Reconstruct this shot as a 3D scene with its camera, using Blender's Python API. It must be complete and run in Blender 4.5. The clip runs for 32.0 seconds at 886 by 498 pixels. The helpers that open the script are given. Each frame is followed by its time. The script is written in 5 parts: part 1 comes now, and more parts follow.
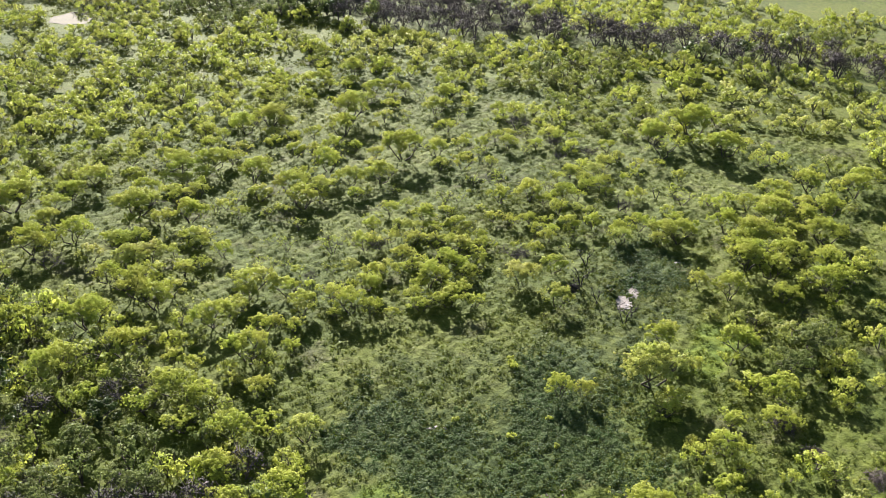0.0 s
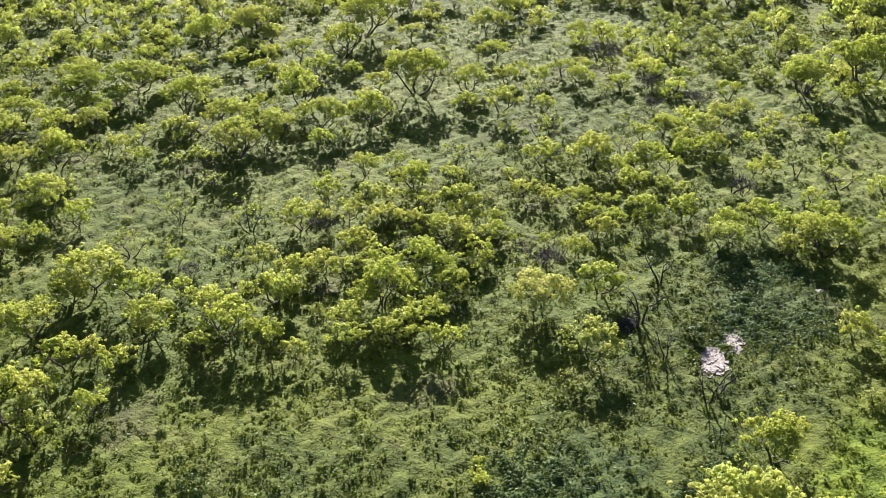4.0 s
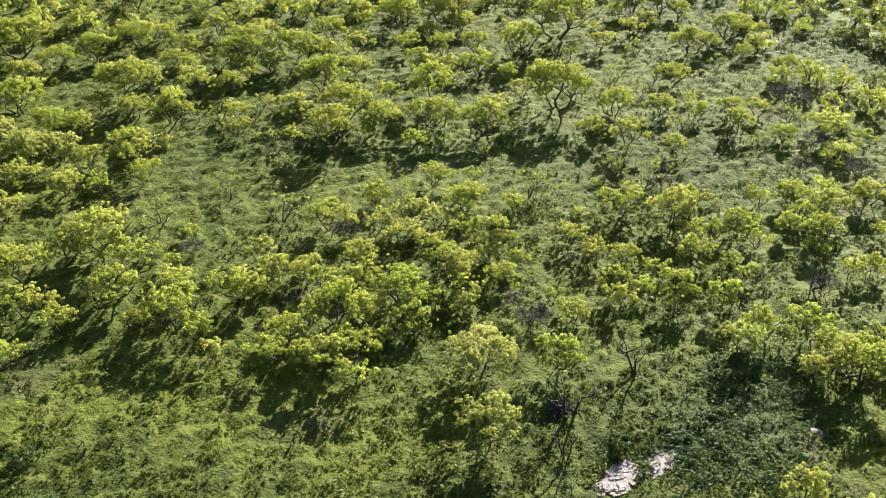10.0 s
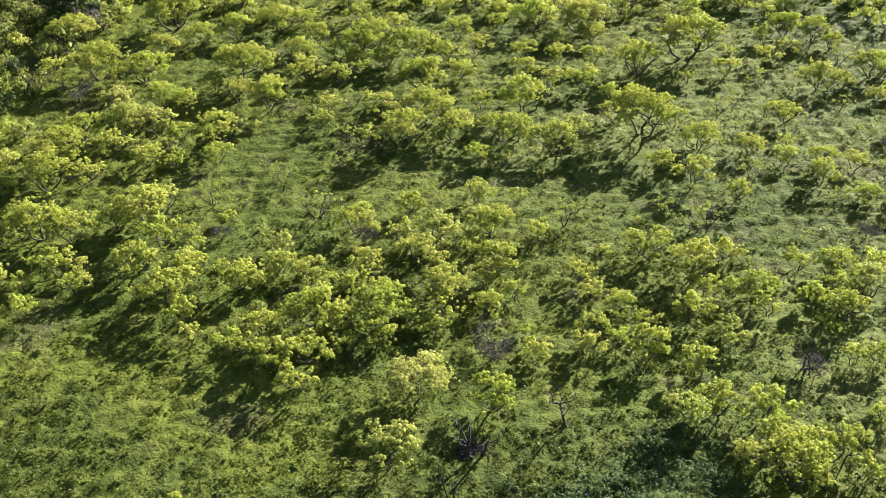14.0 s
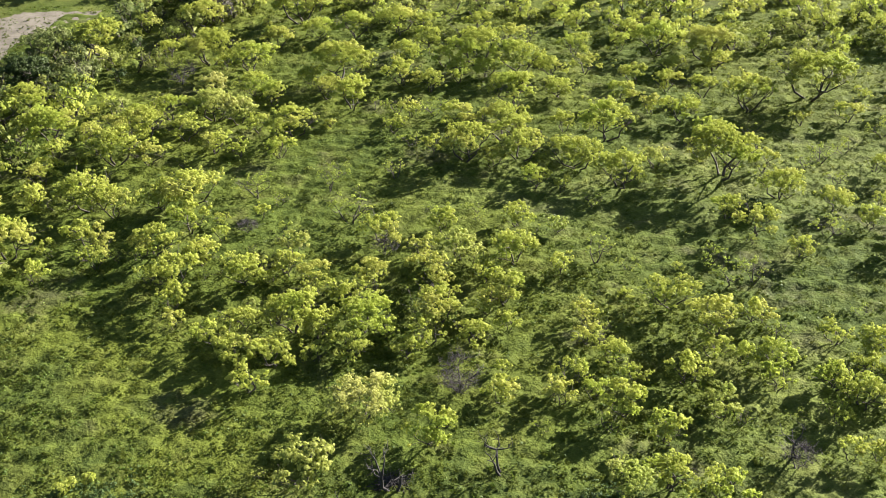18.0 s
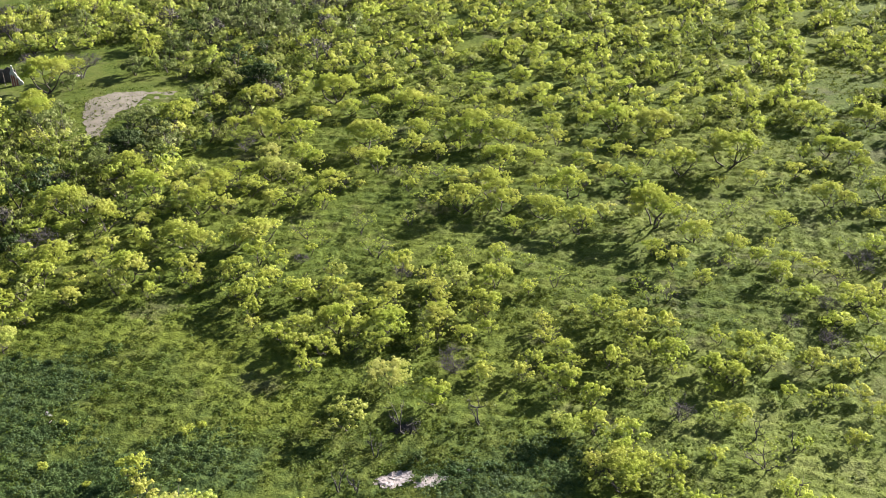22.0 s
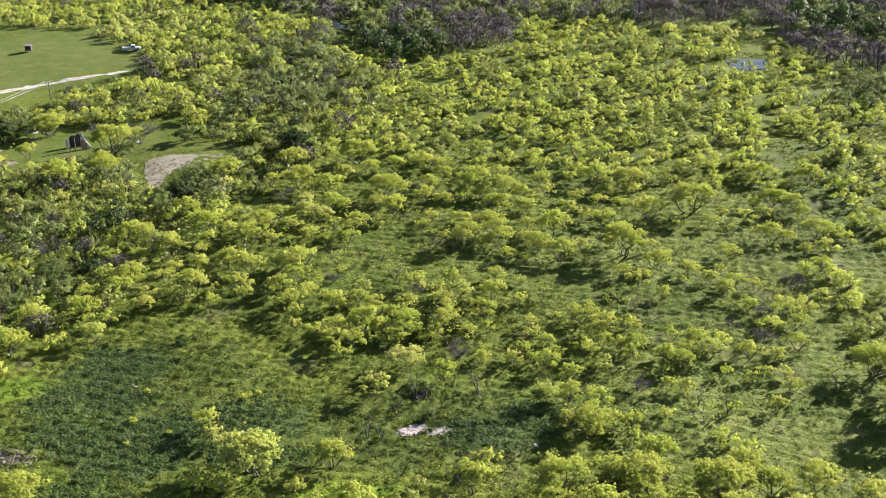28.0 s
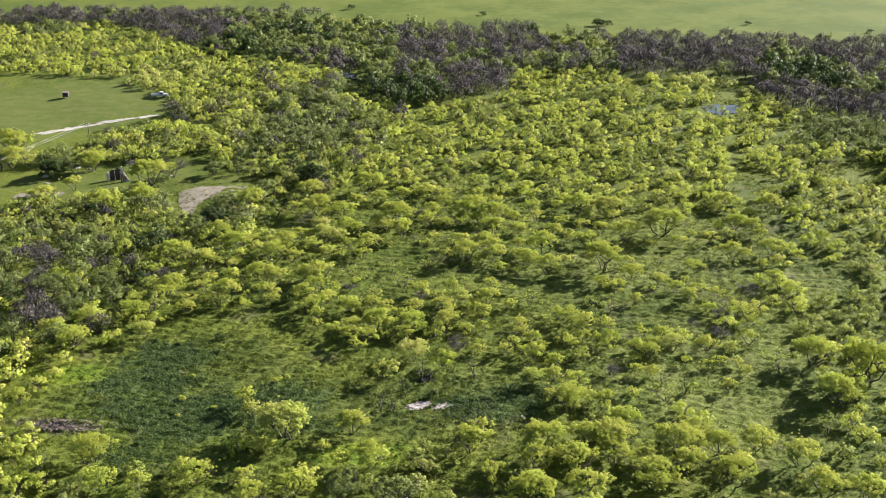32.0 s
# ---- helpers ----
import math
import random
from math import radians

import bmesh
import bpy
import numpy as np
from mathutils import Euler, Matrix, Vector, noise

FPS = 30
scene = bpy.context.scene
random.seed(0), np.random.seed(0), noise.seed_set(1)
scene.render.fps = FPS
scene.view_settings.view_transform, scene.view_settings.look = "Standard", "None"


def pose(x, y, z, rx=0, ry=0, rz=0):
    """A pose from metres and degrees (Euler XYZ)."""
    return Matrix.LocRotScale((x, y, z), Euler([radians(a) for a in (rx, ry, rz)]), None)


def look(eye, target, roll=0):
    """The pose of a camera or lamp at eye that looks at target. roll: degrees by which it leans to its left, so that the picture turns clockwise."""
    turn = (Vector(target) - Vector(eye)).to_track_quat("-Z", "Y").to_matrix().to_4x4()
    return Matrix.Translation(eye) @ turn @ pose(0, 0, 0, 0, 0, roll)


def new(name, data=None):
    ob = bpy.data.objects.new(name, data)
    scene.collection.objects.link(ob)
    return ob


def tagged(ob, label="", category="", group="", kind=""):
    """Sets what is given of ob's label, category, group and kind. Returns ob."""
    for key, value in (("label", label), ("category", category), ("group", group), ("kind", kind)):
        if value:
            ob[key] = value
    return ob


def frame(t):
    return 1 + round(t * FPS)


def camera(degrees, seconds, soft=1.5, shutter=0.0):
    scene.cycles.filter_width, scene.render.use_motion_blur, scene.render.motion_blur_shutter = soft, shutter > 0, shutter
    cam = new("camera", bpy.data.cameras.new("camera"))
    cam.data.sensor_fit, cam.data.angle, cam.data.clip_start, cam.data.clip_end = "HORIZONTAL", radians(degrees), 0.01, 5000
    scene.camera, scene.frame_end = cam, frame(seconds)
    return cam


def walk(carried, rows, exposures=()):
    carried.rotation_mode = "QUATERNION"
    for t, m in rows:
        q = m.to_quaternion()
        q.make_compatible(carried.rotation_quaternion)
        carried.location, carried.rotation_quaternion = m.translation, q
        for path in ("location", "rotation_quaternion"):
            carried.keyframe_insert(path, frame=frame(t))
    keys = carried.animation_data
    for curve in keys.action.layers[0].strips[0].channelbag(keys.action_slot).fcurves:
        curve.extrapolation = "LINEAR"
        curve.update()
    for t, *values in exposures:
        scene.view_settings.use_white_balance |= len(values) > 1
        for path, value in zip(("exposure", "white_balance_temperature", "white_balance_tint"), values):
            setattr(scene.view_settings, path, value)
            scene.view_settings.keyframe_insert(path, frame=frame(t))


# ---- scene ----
# ---- camera and its walk ----
cam = camera(42.80, 32.0, soft=0.5)
PATH = [
    (0.0, pose(-143.17, -52.00, 81.25, 63.89, -0.86, -58.86)),
    (0.5, pose(-133.85, -48.24, 77.32, 63.52, -0.58, -58.44)),
    (1.0, pose(-124.68, -44.80, 73.38, 63.18, -0.42, -57.81)),
    (1.5, pose(-115.76, -41.34, 69.48, 62.81, -0.49, -57.04)),
    (2.0, pose(-107.32, -38.30, 65.82, 62.47, -0.61, -56.09)),
    (2.5, pose(-99.29, -35.82, 62.40, 62.16, -0.68, -54.93)),
    (3.0, pose(-91.38, -33.57, 59.07, 61.88, -0.73, -53.56)),
    (3.5, pose(-83.70, -31.42, 55.78, 61.62, -0.80, -52.04)),
    (5.5, pose(-65.71, -31.41, 50.49, 60.66, -1.73, -44.65)),
    (6.0, pose(-63.30, -33.73, 51.15, 60.49, -1.65, -42.56)),
    (6.5, pose(-61.01, -35.99, 51.85, 60.32, -1.60, -40.54)),
    (7.0, pose(-58.64, -38.23, 52.57, 60.15, -1.59, -38.51)),
    (7.5, pose(-56.11, -40.39, 53.34, 59.96, -1.57, -36.44)),
    (8.0, pose(-53.47, -42.32, 54.06, 59.77, -1.54, -34.40)),
    (8.5, pose(-50.72, -44.14, 54.70, 59.60, -1.49, -32.35)),
    (9.0, pose(-47.90, -46.00, 55.44, 59.41, -1.41, -30.27)),
    (9.5, pose(-45.08, -47.74, 56.26, 59.19, -1.31, -28.24)),
    (10.0, pose(-42.15, -49.28, 57.06, 58.96, -1.20, -26.22)),
    (10.5, pose(-39.02, -50.66, 57.94, 58.66, -1.09, -24.14)),
    (11.0, pose(-35.81, -51.87, 58.82, 58.33, -0.99, -22.06)),
    (11.5, pose(-32.51, -52.96, 59.70, 58.01, -0.87, -19.97)),
    (12.0, pose(-29.17, -53.98, 60.65, 57.68, -0.79, -17.84)),
    (12.5, pose(-25.90, -54.97, 61.68, 57.34, -0.69, -15.75)),
    (13.0, pose(-22.49, -55.87, 62.66, 57.03, -0.51, -13.64)),
    (13.5, pose(-18.87, -56.67, 63.33, 56.86, -0.30, -11.45)),
    (14.0, pose(-15.14, -57.31, 63.60, 56.85, -0.09, -9.23)),
    (14.5, pose(-11.35, -57.70, 63.91, 56.79, 0.17, -7.05)),
    (16.5, pose(2.05, -54.65, 61.58, 57.39, 0.84, 1.06)),
    (17.0, pose(5.08, -54.22, 61.89, 57.30, 0.88, 3.03)),
    (17.5, pose(7.55, -53.93, 62.07, 57.28, 0.89, 4.65)),
    (18.0, pose(9.32, -53.73, 62.10, 57.32, 0.92, 5.77)),
    (18.5, pose(10.42, -53.70, 62.23, 57.32, 0.99, 6.40)),
    (19.0, pose(11.03, -54.03, 62.65, 57.24, 1.07, 6.69)),
    (19.5, pose(11.56, -61.37, 67.52, 57.34, 0.97, 6.45)),
    (20.0, pose(11.88, -69.53, 72.39, 57.83, 0.78, 6.22)),
    (20.5, pose(12.75, -78.53, 77.28, 58.52, 0.72, 6.22)),
    (21.0, pose(13.83, -88.03, 81.86, 59.35, 0.72, 6.24)),
    (21.5, pose(14.31, -89.38, 82.05, 59.71, 0.77, 6.34)),
    (22.0, pose(14.80, -90.99, 82.59, 59.85, 0.83, 6.47)),
    (22.5, pose(15.26, -92.74, 83.10, 60.09, 0.88, 6.57)),
    (23.0, pose(15.81, -94.59, 83.59, 60.37, 0.94, 6.69)),
    (23.5, pose(16.60, -96.67, 84.05, 60.69, 1.03, 6.87)),
    (24.0, pose(17.52, -98.95, 84.41, 61.06, 1.13, 7.09)),
    (24.5, pose(18.35, -101.40, 84.63, 61.50, 1.18, 7.29)),
    (25.0, pose(18.73, -104.36, 84.62, 62.05, 1.15, 7.37)),
    (25.5, pose(18.49, -108.01, 84.34, 62.75, 1.02, 7.26)),
    (27.5, pose(17.91, -123.65, 86.44, 64.80, 0.55, 6.77)),
    (28.0, pose(18.37, -127.83, 87.03, 65.28, 0.55, 6.78)),
    (28.5, pose(18.78, -132.06, 87.50, 65.77, 0.51, 6.79)),
    (29.0, pose(19.24, -136.23, 87.96, 66.24, 0.49, 6.81)),
    (29.5, pose(19.75, -140.33, 88.43, 66.68, 0.49, 6.82)),
    (30.0, pose(20.23, -144.35, 88.91, 67.08, 0.48, 6.83)),
    (30.5, pose(20.64, -148.08, 89.47, 67.42, 0.47, 6.84)),
    (31.0, pose(21.03, -151.55, 90.07, 67.70, 0.46, 6.86)),
    (31.5, pose(21.37, -154.77, 90.76, 67.92, 0.46, 6.86)),
    (32.0, pose(21.67, -157.80, 91.69, 68.08, 0.49, 6.81)),
]
EXPOSURE = 2.11
walk(cam, PATH, exposures=((0.0, EXPOSURE - 0.12, 6500, 10), (7.0, EXPOSURE - 0.12, 6550, 10), (13.0, EXPOSURE - 0.02, 6500, 10), (20.0, EXPOSURE, 6420, 10), (24.0, EXPOSURE, 6350, 12), (28.0, EXPOSURE, 6350, 12), (30.0, EXPOSURE - 0.02, 6430, 10), (32.0, EXPOSURE - 0.1, 6500, 10)))

# ---- world and sun ----
SUN_ELEVATION, SUN_AZIMUTH = 22.5, 42.0   # azimuth counter-clockwise from +x
world = bpy.data.worlds.new("sky")
scene.world = world
world.use_nodes = True
wt = world.node_tree
sky = wt.nodes.new("ShaderNodeTexSky")
sky.sky_type = "NISHITA"
sky.sun_disc = False
sky.sun_elevation = radians(SUN_ELEVATION)
sky.sun_rotation = radians(90 - SUN_AZIMUTH)
wt.links.new(sky.outputs[0], wt.nodes["Background"].inputs[0])
wt.nodes["Background"].inputs[1].default_value = 0.037
sun = new("sun", bpy.data.lights.new("sun", "SUN"))
sun.data.energy = 5.0
sun.data.angle = radians(0.53)
sun.data.color = (1.0, 0.95, 0.89)
_e, _a = radians(SUN_ELEVATION), radians(SUN_AZIMUTH)
sun.matrix_world = look((200 * math.cos(_e) * math.cos(_a), 200 * math.cos(_e) * math.sin(_a), 200 * math.sin(_e)), (0, 0, 0))


# ---- materials ----
class Nodes:
    """A short hand for node trees."""

    def __init__(self, name):
        self.mat = bpy.data.materials.new(name)
        self.mat.use_nodes = True
        self.tree = self.mat.node_tree
        self.bsdf = self.tree.nodes["Principled BSDF"]
        self.out = self.tree.nodes["Material Output"]

    def add(self, kind, **sockets):
        n = self.tree.nodes.new(kind)
        for key, value in sockets.items():
            self.plug(value, n.inputs[key.replace("_", " ")])
        return n

    def plug(self, value, socket):
        if isinstance(value, bpy.types.NodeSocket):
            self.tree.links.new(value, socket)
        else:
            socket.default_value = value

    def position(self):
        return self.tree.nodes.new("ShaderNodeNewGeometry").outputs["Position"]

    def noise(self, vector, scale, detail=3.0, rough=0.55):
        n = self.add("ShaderNodeTexNoise", Vector=vector, Scale=scale, Detail=detail, Roughness=rough)
        return n.outputs["Fac"]

    def ramp(self, value, low, high):
        n = self.tree.nodes.new("ShaderNodeMapRange")
        n.interpolation_type = "SMOOTHSTEP"
        self.plug(value, n.inputs["Value"])
        n.inputs["From Min"].default_value, n.inputs["From Max"].default_value = low, high
        return n.outputs["Result"]

    def math(self, op, a, b=0.0):
        n = self.tree.nodes.new("ShaderNodeMath")
        n.operation = op
        self.plug(a, n.inputs[0])
        self.plug(b, n.inputs[1])
        return n.outputs[0]

    def mix(self, factor, a, b, how="MIX"):
        n = self.tree.nodes.new("ShaderNodeMix")
        n.data_type, n.blend_type = "RGBA", how
        self.plug(factor, n.inputs[0])
        self.plug((*a, 1.0) if isinstance(a, tuple) and len(a) == 3 else a, n.inputs[6])
        self.plug((*b, 1.0) if isinstance(b, tuple) and len(b) == 3 else b, n.inputs[7])
        return n.outputs[2]

    def ellipse(self, vector, centre, radii, turn, ragged):
        """1 inside an ellipse on the ground, with a ragged edge."""
        m = self.tree.nodes.new("ShaderNodeMapping")
        m.vector_type = "TEXTURE"
        self.plug(vector, m.inputs["Vector"])
        m.inputs["Location"].default_value = (*centre, 0)
        m.inputs["Rotation"].default_value = (0, 0, radians(turn))
        m.inputs["Scale"].default_value = (*radii, 1e6)
        n = self.tree.nodes.new("ShaderNodeVectorMath")
        n.operation = "LENGTH"
        self.plug(m.outputs[0], n.inputs[0])
        d = self.math("ADD", n.outputs["Value"], self.math("MULTIPLY", self.math("SUBTRACT", ragged, 0.5), 2.2))
        return self.ramp(d, 1.2, 0.75)


LUSH = (((-62, 4.6), (8, 3.4), 0), ((-9.2, -15.4), (9, 3), 10))
MEADOWS = (((-43.9, 6.0), (20, 15), 20), ((-16.3, -1.4), (26, 9), 0), ((-0.2, 1.9), (16, 8), 20))
SUNNY = (((44.4, 13.7), (24, 18), 20), ((30.3, 59.8), (34, 10), 10))
WEEDY = (((-38.1, -6.5), (11, 7), 10), ((-47.8, 13.1), (8, 5), 0), ((-24.7, -0.1), (9, 5), 0), ((9.0, 0.5), (9, 4), 15), ((-49.2, 2.8), (8, 7), 0))
PASTURES = (((-147.9, 173.5), (46, 33), 45, 0.85), ((-92, 104), (34, 12), 8, 0.5))


def grass_colour(k, p):
    """The colour of the sward at a place and how rough it grows, shared by the soil's cover and the blades that stand in it."""
    broad, mid, fine = k.noise(p, 0.035, 3), k.noise(p, 0.22, 4, 0.6), k.math("ADD", k.math("MULTIPLY", k.noise(p, 0.9, 4, 0.6), 0.55), k.math("MULTIPLY", k.noise(p, 2.9, 3, 0.6), 0.45))
    c = k.mix(k.ramp(broad, 0.38, 0.62), (0.054, 0.077, 0.009), (0.096, 0.114, 0.013))
    c = k.mix(k.math("MULTIPLY", k.ramp(mid, 0.45, 0.72), 0.7), c, (0.123, 0.127, 0.026))
    c = k.mix(k.math("MULTIPLY", k.ramp(k.noise(p, 0.11, 4, 0.6), 0.55, 0.68), 0.6), c, (0.056, 0.046, 0.034))
    ragged = k.noise(p, 0.16, 4, 0.6)
    for centre, radii, turn in MEADOWS:
        c = k.mix(k.math("MULTIPLY", k.ellipse(p, centre, radii, turn, ragged), 0.7), c, k.mix(k.ramp(mid, 0.42, 0.6), (0.036, 0.053, 0.010), (0.068, 0.082, 0.014)))
    for centre, radii, turn in LUSH:
        c = k.mix(k.math("MULTIPLY", k.ellipse(p, centre, radii, turn, ragged), 0.85), c, k.mix(k.ramp(mid, 0.4, 0.6), (0.080, 0.128, 0.008), (0.135, 0.180, 0.012)))
    for centre, radii, turn in SUNNY:
        c = k.mix(k.math("MULTIPLY", k.ellipse(p, centre, radii, turn, ragged), 0.45), c, k.mix(k.ramp(mid, 0.35, 0.65), (0.088, 0.114, 0.020), (0.155, 0.172, 0.050)))
    for centre, radii, turn in WEEDY:
        c = k.mix(k.math("MULTIPLY", k.ellipse(p, centre, radii, turn, ragged), 0.75), c, (0.032, 0.055, 0.019))
    # cropped pasture and the far field: even turf with little light and shade in it
    turf = k.ramp(k.tree_y(p), 290, 325)
    c = k.mix(turf, c, k.mix(k.ramp(k.math("ADD", k.math("MULTIPLY", mid, 0.4), k.math("MULTIPLY", broad, 0.6)), 0.4, 0.6), (0.060, 0.085, 0.013), (0.092, 0.112, 0.021)))
    for centre, radii, turn, share in PASTURES:
        here = k.math("MULTIPLY", k.ellipse(p, centre, radii, turn, ragged), share)
        c = k.mix(here, c, k.mix(k.ramp(mid, 0.35, 0.7), (0.064, 0.086, 0.019), (0.096, 0.106, 0.032)))
        turf = k.math("MAXIMUM", turf, here)
    rough_share = k.math("SUBTRACT", 1.0, k.math("MULTIPLY", turf, 0.9))
    # fine noise paints shaded gaps and lit tuft tops into the sward's colour
    dark = k.mix(k.math("MULTIPLY", rough_share, 0.4), c, (0.018, 0.032, 0.008))
    light = k.mix(k.math("MULTIPLY", rough_share, 0.18), c, (0.185, 0.225, 0.05))
    return k.mix(k.ramp(fine, 0.38, 0.62), dark, light), rough_share


def _tree_y(self, p):
    n = self.tree.nodes.new("ShaderNodeSeparateXYZ")
    self.plug(p, n.inputs[0])
    return n.outputs["Y"]


Nodes.tree_y = _tree_y


def sward(name, bump=0.5):
    k = Nodes(name)
    p = k.position()
    c, rough_share = grass_colour(k, p)
    k.plug(c, k.bsdf.inputs["Base Color"])
    k.bsdf.inputs["Roughness"].default_value = 0.85
    k.bsdf.inputs["Specular IOR Level"].default_value = 0.08
    if bump:
        b = k.add("ShaderNodeBump", Height=k.math("ADD", k.noise(p, 1.5, 4, 0.6), k.math("MULTIPLY", k.noise(p, 4.0, 2, 0.6), 0.4)), Strength=k.math("MULTIPLY", rough_share, bump), Distance=0.5)
        k.plug(b.outputs[0], k.bsdf.inputs["Normal"])
    return k.mat


def blades(name):
    """Grass blades in the sward's own colours, thin enough to glow against the sun."""
    k = Nodes(name)
    c, _ = grass_colour(k, k.position())
    own = k.tree.nodes.new("ShaderNodeNewGeometry").outputs["Random Per Island"]
    c = k.mix(k.math("MULTIPLY", own, 0.4), c, k.mix(0.5, c, (0.21, 0.245, 0.04)))
    k.plug(c, k.bsdf.inputs["Base Color"])
    k.bsdf.inputs["Roughness"].default_value = 0.7
    k.bsdf.inputs["Specular IOR Level"].default_value = 0.05
    t = k.add("ShaderNodeBsdfTranslucent", Color=k.mix(0.25, c, (0.21, 0.245, 0.04)))
    m = k.add("ShaderNodeMixShader", Fac=0.5)
    k.tree.links.new(k.bsdf.outputs[0], m.inputs[1])
    k.tree.links.new(t.outputs[0], m.inputs[2])
    k.tree.links.new(m.outputs[0], k.out.inputs[0])
    return k.mat


def leaf(name, dark, light, thin=0.4, sheen=0.15, glow=(0.40, 0.46, 0.07)):
    """Thin leaves: they scatter light back and let some of it through."""
    k = Nodes(name)
    geo = k.tree.nodes.new("ShaderNodeNewGeometry")
    who = k.tree.nodes.new("ShaderNodeObjectInfo").outputs["Random"]
    c = k.mix(geo.outputs["Random Per Island"], dark, light)
    drift = k.ramp(k.noise(geo.outputs["Position"], 0.09, 3, 0.6), 0.3, 0.7)
    c = k.mix(k.math("MULTIPLY", drift, 0.35), c, tuple(0.55 * a + 0.45 * b for a, b in zip(light, (0.24, 0.30, 0.04))))
    c = k.mix(k.math("MULTIPLY", who, 0.3), c, tuple(0.75 * a for a in dark))
    # some crowns turn golden, some a fresher green
    stand = k.noise(geo.outputs["Position"], 0.17, 2, 0.5)
    c = k.mix(k.math("MULTIPLY", k.ramp(stand, 0.54, 0.64), 0.45), c, (light[0] * 1.08, light[1] * 0.95, light[2] * 1.25))
    c = k.mix(k.math("MULTIPLY", k.ramp(stand, 0.46, 0.36), 0.45), c, (light[0] * 0.62, light[1] * 0.78, light[2] * 0.5))
    k.plug(c, k.bsdf.inputs["Base Color"])
    k.bsdf.inputs["Roughness"].default_value = 0.55
    k.bsdf.inputs["Specular IOR Level"].default_value = sheen
    t = k.add("ShaderNodeBsdfTranslucent", Color=k.mix(0.5, c, glow))
    m = k.add("ShaderNodeMixShader", Fac=thin)
    k.tree.links.new(k.bsdf.outputs[0], m.inputs[1])
    k.tree.links.new(t.outputs[0], m.inputs[2])
    k.tree.links.new(m.outputs[0], k.out.inputs[0])
    return k.mat


def rough(name, a, b, scale, roughness=0.9, bump=0.5, distance=0.05):
    """Earth, bark, stone: two colours in grain and blotches, with relief."""
    k = Nodes(name)
    p = k.position()
    c = k.mix(k.ramp(k.noise(p, scale, 5, 0.65), 0.3, 0.7), a, b)
    c = k.mix(k.math("MULTIPLY", k.ramp(k.noise(p, scale * 0.17, 3), 0.4, 0.7), 0.4), c, tuple(0.6 * v for v in a))
    k.plug(c, k.bsdf.inputs["Base Color"])
    k.bsdf.inputs["Roughness"].default_value = roughness
    n = k.add("ShaderNodeBump", Height=k.noise(p, scale * 2.2, 5, 0.7), Strength=bump, Distance=distance)
    k.plug(n.outputs[0], k.bsdf.inputs["Normal"])
    return k.mat


GROUND_MAT = sward("meadow_soil")
TUFT_MAT = blades("grass_blades")
BARK = rough("dark_bark", (0.035, 0.028, 0.022), (0.085, 0.07, 0.055), 6)
TWIG = rough("grey_twigs", (0.044, 0.036, 0.038), (0.090, 0.073, 0.077), 1.2)
CHAR = rough("weathered_black_wood", (0.02, 0.018, 0.017), (0.06, 0.052, 0.047), 5)
LEAVES = {
    "y": leaf("mesquite_leaves", (0.265, 0.292, 0.050), (0.52, 0.535, 0.124), 0.47, 0.06, (0.44, 0.52, 0.075)),
    "p": leaf("pale_mesquite_leaves", (0.30, 0.325, 0.07), (0.53, 0.545, 0.165), 0.46, 0.1, (0.48, 0.52, 0.11)),
    "a": leaf("thin_mesquite_leaves", (0.15, 0.20, 0.03), (0.40, 0.46, 0.09), 0.46, 0.1),
    "o": leaf("olive_mesquite_leaves", (0.165, 0.19, 0.045), (0.33, 0.355, 0.11), 0.42, 0.06, (0.30, 0.36, 0.05)),
    "g": leaf("grey_green_leaves", (0.090, 0.116, 0.036), (0.240, 0.268, 0.100), 0.36, 0.06, (0.25, 0.31, 0.09)),
    "d": leaf("dark_oak_leaves", (0.023, 0.041, 0.014), (0.062, 0.092, 0.028), 0.22, 0.1, (0.08, 0.14, 0.03)),
}
FORB = leaf("forb_leaves", (0.040, 0.070, 0.029), (0.095, 0.140, 0.055), 0.3, 0.05, (0.08, 0.15, 0.04))
WEED = leaf("green_weed_leaves", (0.040, 0.072, 0.010), (0.095, 0.135, 0.020), 0.35, 0.15, (0.17, 0.24, 0.02))


# ---- building ----
rng = np.random.default_rng(7)


def height(x, y):
    """The lie of the land: nearly flat, in long low swells."""
    return 0.16 * np.sin(x * 0.071 + 1.3) * np.cos(y * 0.083) + 0.10 * np.sin(x * 0.19 + y * 0.15)


def mesh_of(name, verts, faces, mats, slots=None, smooth=False):
    """A mesh from arrays: faces all with the same number of corners; columns past the third are normals."""
    me = bpy.data.meshes.new(name)
    n, c = faces.shape
    me.vertices.add(len(verts))
    me.vertices.foreach_set("co", np.ascontiguousarray(verts[:, :3], np.float32).ravel())
    me.loops.add(n * c)
    me.loops.foreach_set("vertex_index", np.asarray(faces, np.int32).ravel())
    me.polygons.add(n)
    me.polygons.foreach_set("loop_start", np.arange(0, n * c, c, dtype=np.int32))
    for m in mats:
        me.materials.append(m)
    if slots is not None:
        me.polygons.foreach_set("material_index", np.asarray(slots, np.int32))
    if smooth:
        me.polygons.foreach_set("use_smooth", np.ones(n, bool))
    me.update(calc_edges=True)
    if verts.shape[1] > 3:
        me.normals_split_custom_set_from_vertices(np.ascontiguousarray(verts[:, 3:], np.float32))
    return me


def part(name, me, parent, label=""):
    ob = new(name, me)
    ob.parent = parent
    return tagged(ob, label)


